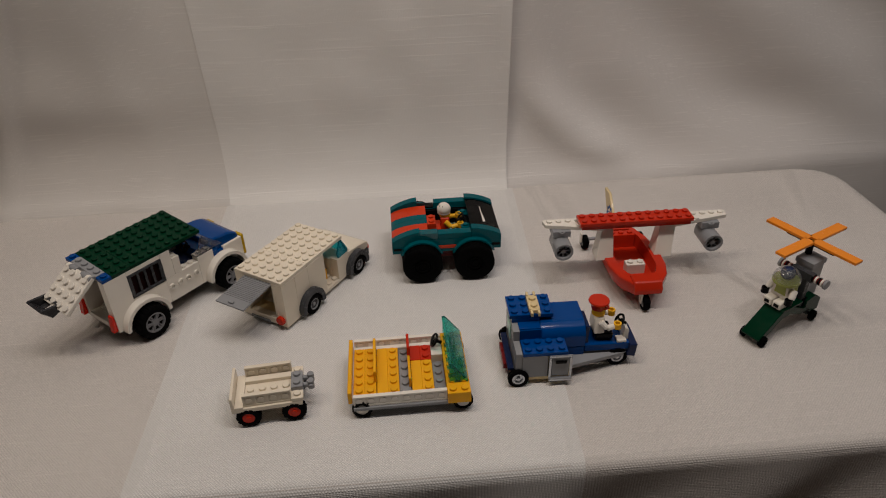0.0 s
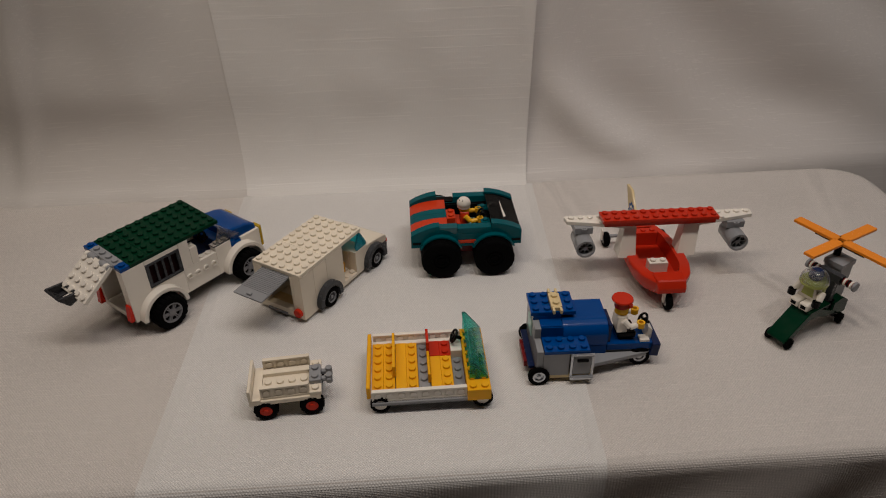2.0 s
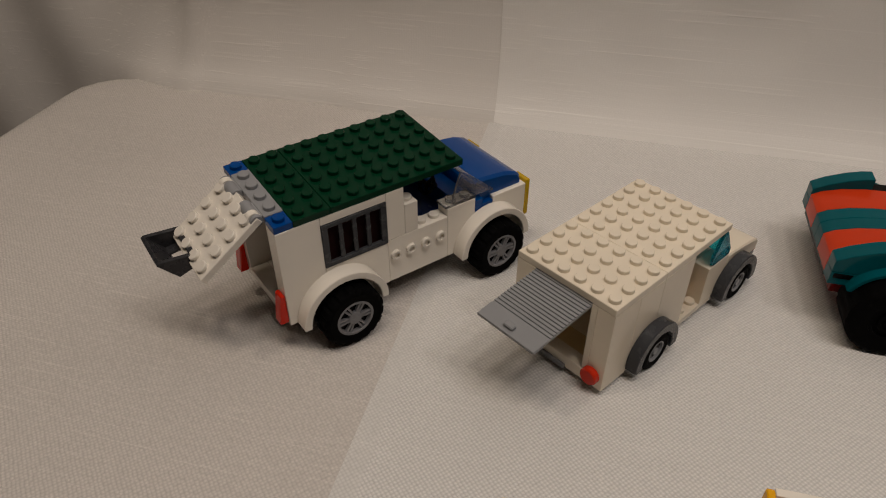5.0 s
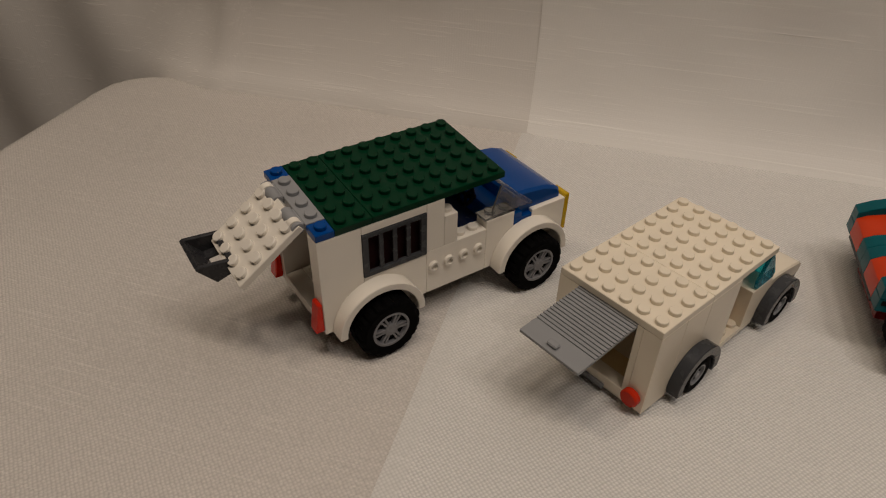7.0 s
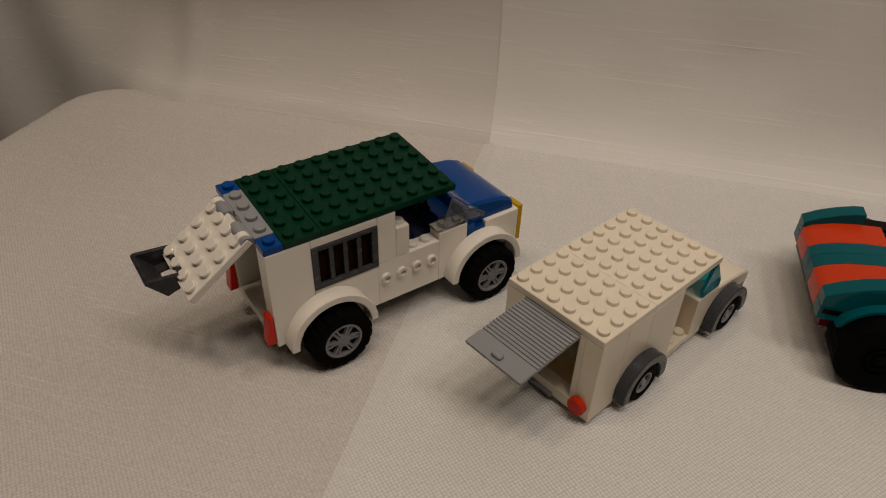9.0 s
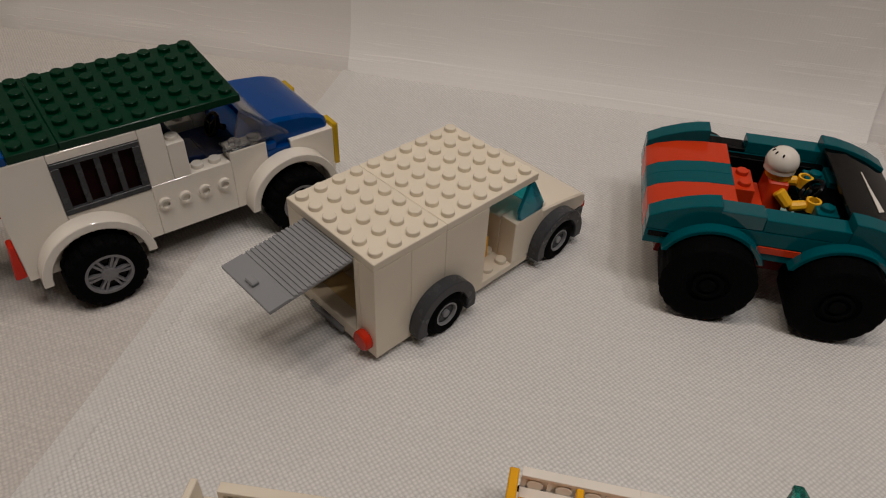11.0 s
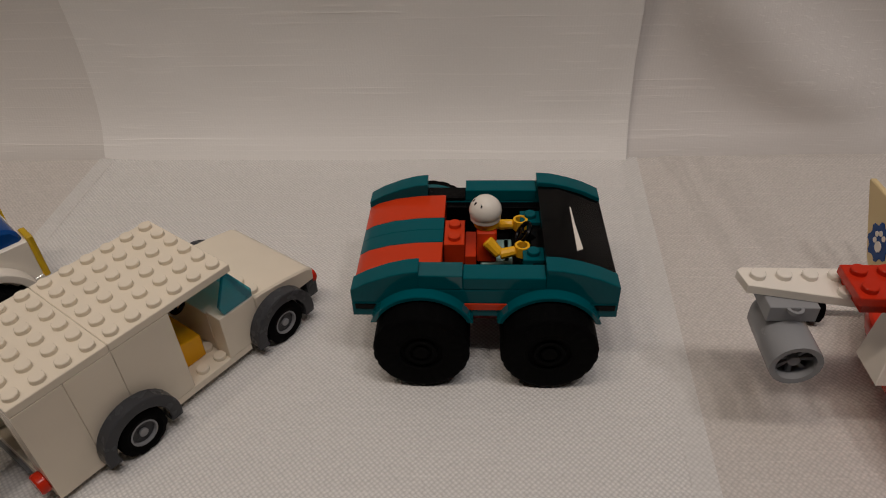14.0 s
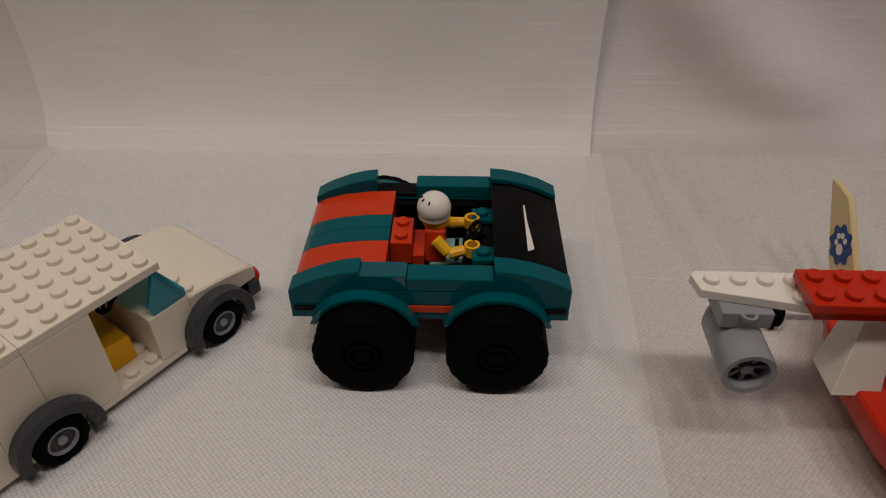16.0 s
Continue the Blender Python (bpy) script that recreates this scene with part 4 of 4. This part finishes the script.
part("axle_block", block(5, 44, 9, 23, 9.4, 13.7), CREAM, cart)

# ---- blue service car ----
BL = mm(57.2, 342.6, 0, 0, 0, 5.9)
blue = thing("toy_service_car", 57.2, 342.6, 0, 5.9, "blue and grey toy brick service car with domed engine cover", "toy car", "toy vehicles")
part("rear_wall", block(0, 4.6, -9, 25, 29.1, 37.6), GREY, blue)
part("rear_wall", block(0, 4.6, -23.5, 25, 6, 29), GREY, blue, "pale grey rear wall")
part("rear_window", block(-0.6, 0.2, 2, 16, 22, 34, 0.2), PALE, blue)
part("body_box", block(4.7, 23, -24, -8.2, 7.2, 26.4), GREY, blue, "pale grey side box")
part("body_floor", block(4.7, 40, -23.5, 24, 4.2, 7.1), TAN, blue, "tan floor plate")
part("side_deck", slab(5, -24, 4, 2, 26.4, 29.4), BLUE, blue, "blue studded side deck")
part("inner_box", block(4.7, 20.4, -8.1, 24.5, 7.2, 37.6), BLUE, blue)
part("top_riser", block(0.2, 20.4, 1, 24.5, 37.7, 41), BLUE, blue)
part("top_plate", slab(-1.6, 1, 4, 3, 41.1, 44.3), BLUE, blue, "blue studded top plate")
part("top_step", block(4.4, 20, -7.4, 0.9, 34, 38.5, 0.3), BLUE, blue)
clip = part("double_clip", slab(13, 3.2, 1, 2, 44.4, 47.6), TAN, blue, "tan plate with a clip at each end")
for y, s in ((2.4, -1), (20, 1)):
    bm = bmesh.new()
    for dx in (-2.6, 2.6):
        box(bm, 17 + dx - 0.9, 17 + dx + 0.9, min(y, y + s * 4.5), max(y, y + s * 4.5), 44.5, 47.8, 0.3)
    box(bm, 14.4, 19.6, min(y - s * 1.2, y + s * 0.4), max(y - s * 1.2, y + s * 0.4), 44.4, 47.4, 0.2)
    part("clip", bm, TAN, clip)
dome = [(-9, 20)] + [(-9, 29)] + [(-9 + 13 - 13 * math.cos(radians(a)), 29 + 9.5 * math.sin(radians(a))) for a in (10, 25, 40, 55, 70, 82, 90)] + [(22, 38.5), (22, 20)]
bm = prism(bmesh.new(), dome, "x", 20.5, 53, 0.4)
part("engine_cover", bm, BLUE, blue, "glossy blue domed engine cover")
part("engine_side", block(40.2, 52.6, -8.8, 21.5, 9, 20), BLUE, blue)
bm = block(23.5, 40, -25.6, -24.2, 25.4, 27.0, 0.2)
ladder = part("side_hatch", bm, CHROME, blue, "silver grey hatch with handle")
part("hatch_panel", block(25.6, 38, -25.0, -24.0, 8.4, 25.4, 0.2), GREY, ladder)
for x in (23.5, 38.2):
    part("hatch_post", block(x, x + 1.8, -25.8, -24.2, 5.2, 25.3, 0.3), CHROME, ladder)
part("hatch_step", block(23.5, 40, -27.4, -24.2, 5.0, 7.2, 0.4), CHROME, ladder)
part("hatch_handle", block(28, 36, -26, -25, 20, 22.4, 0.3), BLACK, ladder)
for s in (-1, 1):
    pts = [(40, s * 8), (84, s * 8), (84, s * 9), (40, s * 20)] if s > 0 else [(40, -20), (84, -9), (84, -8), (40, -8)]
    part("side_beam", prism(bmesh.new(), pts, "z", 9.2, 12.4, 0.2), GREY, blue, "grey tapering chassis plate")
part("chassis", block(40, 86, -7, 9, 9.2, 14.1), GREY, blue)
part("cab_deck", block(53.1, 90, -8, 14, 14.2, 20.0), BLUE, blue)
part("seat_back", block(53.2, 56, -6, 13, 20.1, 36, 0.5), NAVY, blue, "dark blue seat back")
part("nose_panel", prism(bmesh.new(), [(84.5, 10), (90.5, 9), (91.5, 20.5), (86, 20.5)], "y", -11, 14, 0.5), NAVY, blue, "dark blue nose panel")
part("front_screen", prism(bmesh.new(), [(82, 20.1), (86, 20.1), (86, 29), (83, 31)], "y", -4, 13, 0.3), WHITE, blue, "small white dashboard")
part("floor_tile", block(77, 84, -7.5, -1, 20.1, 22.2, 0.3), WHITE, blue)
steering("steering_wheel", blue, 80, 2, 33.5, -58)
part("rear_bumper", block(-7, -0.5, -12, 12, 6, 11), MAROON, blue, "dark red rear bumper")
part("rear_bar", block(-5, -0.5, -20, 20, 11.2, 13.6), NAVY, blue)
for x, face in ((2, -26.5), (2, 26.5), (78, -9.5), (78, 12)):
    s = -1 if face < 0 else 1
    c = (x, 0, 7.6)
    a, b = min(face, face - s * 5), max(face, face - s * 5)
    w = part("wheel", cyl(bmesh.new(), "y", c, 1.4, min(face, face - s * 8), max(face, face - s * 8)), CHROME, blue, "small silver wheel")
    part("tyre", tyre(c, 7.6, 4.6, a, b, 12, 0.25), TYRE, w, "black rubber tyre")
    bm = lathe(bmesh.new(), [(4.6, a + 0.6), (4.6, b - 0.6), (3.4, b - 0.8), (3.4, a + 0.8)], "y", c, 18, False, True)
    cyl(bm, "y", c, 3.5, (a + b) / 2 - 0.6, (a + b) / 2 + 0.6, 16)
    part("rim", bm, CHROME, w)


def seated(hat, chest, legs_mat):
    """Seated driver doll, arms forward."""
    bm, n = bmesh.new(), 0
    for s in (-1, 1):
        box(bm, 0, 13, s * 4 - 3.7, s * 4 + 3.7, 0, 5.6, 0.8)
    n = painted(bm, n, 3)
    torso(bm, (2.5, 0, 5.4))
    for s in (-1, 1):
        limb(bm, (2.5, s * 7, 16), (7, s * 9.4, 12), 2.6, 2.3)
        limb(bm, (7, s * 9.4, 12), (12.5, s * 8.2, 12.6), 2.3, 2.1)
    n = painted(bm, n, 1)
    for s in (-1, 1):
        lathe(bm, [(1.8, -2.2), (2.9, -2.2), (2.9, 2.2), (1.8, 2.2)], "z", (15, s * 8, 13), 12, False, True)
    lathe(bm, [(3.5, 18.4), (5.0, 19.2), (5.0, 26), (4, 27)], "z", (2.5, 0, 0), 16)
    n = painted(bm, n, 0)
    if hat == "cap":
        lathe(bm, [(5.2, 24), (5.5, 27.2), (7.7, 30.2), (7.3, 31.2), (4, 31.7), (0.5, 31.7)], "z", (2.0, 0, 0), 20)
        prism(bm, [(5.5, -4.6), (9.4, -3), (10, 0), (9.4, 3), (5.5, 4.6)], "z", 24.4, 25.3, 0.2)
    painted(bm, n, 2)
    return bm


doll("toy_figure", seated("cap", 0, 0), [SKIN, WHITE, RED, BLACK], BL @ mm(61.5, 3.5, 21.2), "seated toy driver in white shirt and red cap at the wheel")

# ---- red and white flying boat ----
PL = mm(164.0, 465.3, 0, 0, 0, -83.5)
plane = thing("toy_seaplane", 164.0, 465.3, 0, -83.5, "red and white toy brick flying boat with two grey engines", "toy plane", "toy vehicles")


def outline(half):
    return [(x, -w) for x, w in half] + [(x, w) for x, w in reversed(half)]


def ring(bm, half, z):
    return [bm.verts.new((x, y, z)) for x, y in outline(half)]


def grow(half, d):
    return [(x + (d if k == len(half) - 1 else -d if k == 0 else 0), max(1.0, w + d)) for k, (x, w) in enumerate(half)]


HALF = [(-37, 9), (-34, 12), (-27, 16), (-14, 21), (8, 25), (30, 24), (44, 20), (56, 11.5)]
bm = bmesh.new()
rings = [ring(bm, grow(HALF, -9), 9), ring(bm, grow(HALF, -3), 13), ring(bm, HALF, 20), ring(bm, HALF, 25), ring(bm, grow(HALF, -0.8), 26)]
inner = [(-28, 10), (-14, 14.5), (8, 16), (30, 15.5), (40, 12), (43, 9), (43.5, 8), (44, 6)]
rings += [ring(bm, inner, 26), ring(bm, [(x, w - 1) for x, w in inner], 14)]
n = len(rings[0])
for lo, hi in zip(rings, rings[1:]):
    for i in range(n):
        bm.faces.new((lo[i], lo[(i + 1) % n], hi[(i + 1) % n], hi[i]))
bm.faces.new(rings[0])
bm.faces.new(rings[-1])
part("hull", bm, RED, plane, "glossy red boat-shaped hull")
part("nose_block", prism(bmesh.new(), [(44, 17), (60, 17), (60.5, 22), (57, 28), (44, 28)], "y", -11.6, 11.6, 0.8), RED, plane)
part("rear_brick", slab(-24, -12, 1, 3, 14.2, 27), RED, plane, "red studded brick behind the cockpit")
part("seat_brick", slab(21, -9, 1, 2, 16, 25.6), WHITE, plane, "white brick seat")
part("wing_core", block(1, 15, -46, 46, 53.9, 57.1, 0.2), RED, plane)
part("wing_plate", slab(0, -48, 2, 12, 57.2, 60.4), RED, plane, "long red studded wing plate")
for s in (-1, 1):
    k = 0.0 if s > 0 else -7.5
    pts = [(-6, 33 * s), (13, (33 + k) * s), (3, (82 + k) * s), (-4.5, (83.5 + k) * s), (-6, (82 + k) * s)]
    bm = prism(bmesh.new(), pts if s > 0 else pts[::-1], "z", 50.6, 53.8, 0.2)
    for y in (78, 70, 62, 54):
        stud(bm, -1.4, (y + k) * s, 53.8)
    stud(bm, 6.5, (54 + k) * s, 53.8)
    part("wing_tip", bm, WHITE, plane, "white tapered studded wing tip")
    b0, b1, t0, t1 = (-32, -17, -27, -18) if s < 0 else (18, 33, 23, 36)
    bm = bmesh.new()
    lo = [bm.verts.new(p) for p in ((2, b0, 24), (17, b0, 24), (17, b1, 24), (2, b1, 24))]
    hi = [bm.verts.new(p) for p in ((0, t0, 53.9), (9, t0, 53.9), (9, t1, 53.9), (0, t1, 53.9))]
    for i in range(4):
        bm.faces.new((lo[i], lo[(i + 1) % 4], hi[(i + 1) % 4], hi[i]))
    bm.faces.new(lo[::-1])
    bm.faces.new(hi)
    bmesh.ops.bevel(bm, geom=bm.edges[:], offset=0.3, segments=1, affect="EDGES")
    part("wing_strut", bm, WHITE, plane, "white tapering wing strut")
    EY = 61.4 if s < 0 else 66.5
    EZ = 37.0
    eng = part("engine", lathe(bmesh.new(), [(6.1, 21), (7.9, 21.2), (8.1, 19), (7.9, -2), (6, -5.5), (5.4, -5.5), (5.4, 11), (6.1, 13)], "x", (0, EY * s, EZ), 24, True, True), GREY, plane, "light grey jet engine pod")
    part("engine_mount", block(-6, 9.5, EY * s - 7.6, EY * s + 7.6, 44.6, 50.5), GREY, eng)
    part("mount_pin", lathe(bmesh.new(), [(1.6, 50.5), (2.6, 50.5), (2.6, 51.6), (1.6, 51.6)], "z", (9.5, EY * s, -1.2), 14, False, True), GREY, eng)
    part("fan_hub", cyl(bmesh.new(), "x", (0, EY * s, EZ), 2.0, 12.5, 19.3, 14), GREY, eng)
    for j in range(8):
        corners = [(r, 2 * math.pi * j / 8 + d) for r, d in ((1.6, -0.25), (6.3, -0.12), (6.3, 0.12), (1.6, 0.25))]
        part("fan_blade", prism(bmesh.new(), [(EY * s + r * math.cos(a), EZ + r * math.sin(a)) for r, a in corners], "x", 16.5, 17.9, 0), GREY, eng)
    part("fan_back", cyl(bmesh.new(), "x", (0, EY * s, EZ), 6.3, 12.1, 13.7), BLACK, eng)
fin = part("tail_fin", prism(bmesh.new(), [(-38, 6), (-30, 12), (-37, 22), (-57.5, 40.2), (-60, 41.5), (-73.2, 41), (-73.6, 40), (-56, 14.5), (-48, 8)], "y", -4.2, -1.6, 0.5), TAN, plane, "pale tan swept-back tail fin", mm(-5, 4.5, 2))
pts = []
for k in range(32):
    r = 8.2 if k % 4 in (1, 2) else 6.8
    pts.append((-51.6 + r * math.cos(math.pi * k / 16), 24.2 + r * math.sin(math.pi * k / 16)))
badge = part("badge", prism(bmesh.new(), pts, "y", -4.5, -4.15, 0), BLUE, fin, "round toothed blue sticker")
for dx, dz, r in ((0.9, -1.6, 2.3), (-2.6, -0.6, 1.2), (-2.8, 2.2, 1.2), (-0.6, 3.8, 1.2), (2.2, 3.2, 1.2)):
    part("badge_dot", cyl(bmesh.new(), "y", (-51.6 + dx, 0, 24.2 + dz), r, -4.75, -4.45, 10, 0.02), WHITE, badge)
for x, y, z in ((56, 0, 6.8), (-40, -26, 6.8), (-40, 26, 6.8)):
    c = (x, 0, z)
    w = part("wheel", cyl(bmesh.new(), "y", c, 1.5, y - 4.5, y + 4.5), GREY, plane, "small grey wheel")
    part("tyre", tyre(c, 6.8, 4.0, y - 3, y + 3, 12, 0.25), TYRE, w, "black rubber tyre")
    part("rim", cyl(bmesh.new(), "y", c, 4.0, y - 2.4, y + 2.4, 18), GREY, w)
    part("wheel_fork", prism(bmesh.new(), [(x - 2, z), (x + 2, z), (x + 3, 17), (x - 3, 17)], "y", y - 4.6, y - 3.2, 0.3), WHITE, plane)
part("wheel_bar", cyl(bmesh.new(), "y", (-40, 0, 10), 1.6, -26, 26), GREY, plane)

# ---- green gyrocopter ----
HE = mm(277.7, 391.7, 0, 0, 0, -145.9)
heli = thing("toy_gyrocopter", 277.7, 391.7, 0, -145.9, "dark green toy gyrocopter with orange four-blade rotor", "toy helicopter", "toy vehicles")
bm = prism(bmesh.new(), [(41, 5), (45, 6.5), (45, 8.5), (23, 24.5), (8, 24.5), (-6, 17.5), (-20, 17.5), (-20, 12), (-3, 12), (10, 18), (20, 18), (39.5, 5)], "y", -8, 7.5, 0.5)
part("body", bm, GREEN, heli, "dark green bent body")
part("body_side", prism(bmesh.new(), [(-26, 9), (-19, 9), (-7, 17), (-7, 24), (-17, 26), (-26, 20)], "y", -8.5, 8, 0.5), GREEN, heli)
part("motor_box", prism(bmesh.new(), [(-27, 20), (-13, 24), (-12, 53), (-27, 53)], "y", -12, 2, 0.5), GREY, heli, "grey motor housing")
part("motor_plate", block(-28, -11, -12.5, 2.5, 49, 53.4), GREY, heli)
part("seat_plate", block(-1, 23, -8.4, 8, 24.6, 26.4), GREEN, heli)
part("seat_post", block(-13, 4, -6, 6, 17.4, 24.6), BLACK, heli)
for s in (-1, 1):
    thruster = part("side_thruster", cyl(bmesh.new(), "y", (-4, 0, 47), 2.4, min(s * 8, s * 17.6), max(s * 8, s * 17.6), 12, 0.1), MAROON, heli, "dark ribbed thruster")
    for k in range(4):
        part("thruster_ring", cyl(bmesh.new(), "y", (-4, 0, 47), 3.1, min(s * (8.1 + 2.4 * k), s * (9.6 + 2.4 * k)), max(s * (8.1 + 2.4 * k), s * (9.6 + 2.4 * k)), 12, 0.2), WHITE if k % 2 else BLACK, thruster)
    part("thruster_cap", cyl(bmesh.new(), "y", (-4, 0, 47), 3.8, min(s * 17.6, s * 19.6), max(s * 17.6, s * 19.6), 16), GREY, heli)
part("thruster_post", block(-8, -3, -5, 5, 24.6, 43), DARK, heli)
part("thruster_bar", block(-7, -2, -9, 9, 43, 50), DARK, heli)
part("rotor_mast", cyl(bmesh.new(), "z", (-22, -10, 0), 2.6, 53, 63), BLACK, heli)
rotor = part("rotor", block(-26, -18, -14, -6, 62.4, 63.6, 0.2), BLACK, heli, "black rotor hub")
for k in range(4):
    m = mm(-22, -10, 0, 0, 0, 90 * k - 1)
    part("blade", block(2.2, 38, -4.2, 4.2, 64.0, 66.4, 0.3), PROP, rotor, "orange rotor blade", m)
    part("blade_arm", block(3, 20, -2, 2, 61.8, 63.9, 0.2), BLACK, rotor, "", m)
for x, y in ((39, -8.6), (39, 7.4), (-21, -9.4), (-21, 8.4)):
    c = (x, 0, 4.4)
    w = part("wheel", cyl(bmesh.new(), "y", c, 1.2, y - 3, y + 3), BLACK, heli, "tiny black wheel")
    part("tyre", tyre(c, 4.4, 2.4, y - 2, y + 2, 10, 0), TYRE, w)
part("axle", cyl(bmesh.new(), "y", (39, 0, 4.4), 1.3, -8, 7), BLACK, heli)
part("axle", cyl(bmesh.new(), "y", (-21, 0, 4.4), 1.3, -9, 8), BLACK, heli)
part("axle_block", block(-24, -18, -5, 5, 4, 10), DARK, heli)


def spacer():
    """Seated space-suited doll under a clear dome."""
    bm, n = bmesh.new(), 0
    for s in (-1, 1):
        box(bm, 0, 14, s * 4 - 3.7, s * 4 + 3.7, 0, 6, 0.8)
        limb(bm, (2.5, s * 8.4, 15), (7, s * 10, 9), 2.7, 2.4)
    torso(bm, (2.5, 0, 5.6))
    n = painted(bm, n, 0)
    for s in (-1, 1):
        box(bm, 13.9, 14.2, s * 4 - 2.0, s * 4 + 2.0, 1.6, 4.4, 0)
        lathe(bm, [(1.8, -2.2), (2.9, -2.2), (2.9, 2.2), (1.8, 2.2)], "z", (9.5, s * 10, 8), 12, False, True)
    n = painted(bm, n, 1)
    prism(bm, [(-4.6, 9), (4.6, 9), (3.8, 17), (-3.8, 17)], "x", 6.1, 6.7, 0.1)
    lathe(bm, [(7, 17.6), (9.6, 18.8), (10.2, 20.6), (9.4, 22)], "z", (2.5, 0, 0), 22)
    box(bm, -5, -1.4, -7, 7, 8, 22, 0.8)
    n = painted(bm, n, 2)
    ball(bm, (2.5, 0, 26.5), 5.4, 1.0, 16)
    painted(bm, n, 3)
    return bm


doll("toy_figure", spacer(), [WHITE, BLACK, LIME, NAVY], HE @ mm(11, -2, 26.4), "seated toy astronaut in white and lime suit on the gyrocopter")
bm = bmesh.new()
prof = [(10.2 * math.cos(radians(a)), 10.2 * math.sin(radians(a))) for a in range(0, 90, 10)] + [(0.4, 10.2), (0.4, 9.6)]
prof += [(9.6 * math.cos(radians(a)), 9.6 * math.sin(radians(a))) for a in range(80, -1, -10)]
lathe(bm, prof, "z", (0, 0, 0), 24, True, True)
dome = part("helmet_dome", bm, CLEAR, None)
dome.matrix_world = HE @ mm(13.5, -2, 47.6)
tagged(dome, "clear plastic helmet dome over the toy astronaut's head", "helmet")
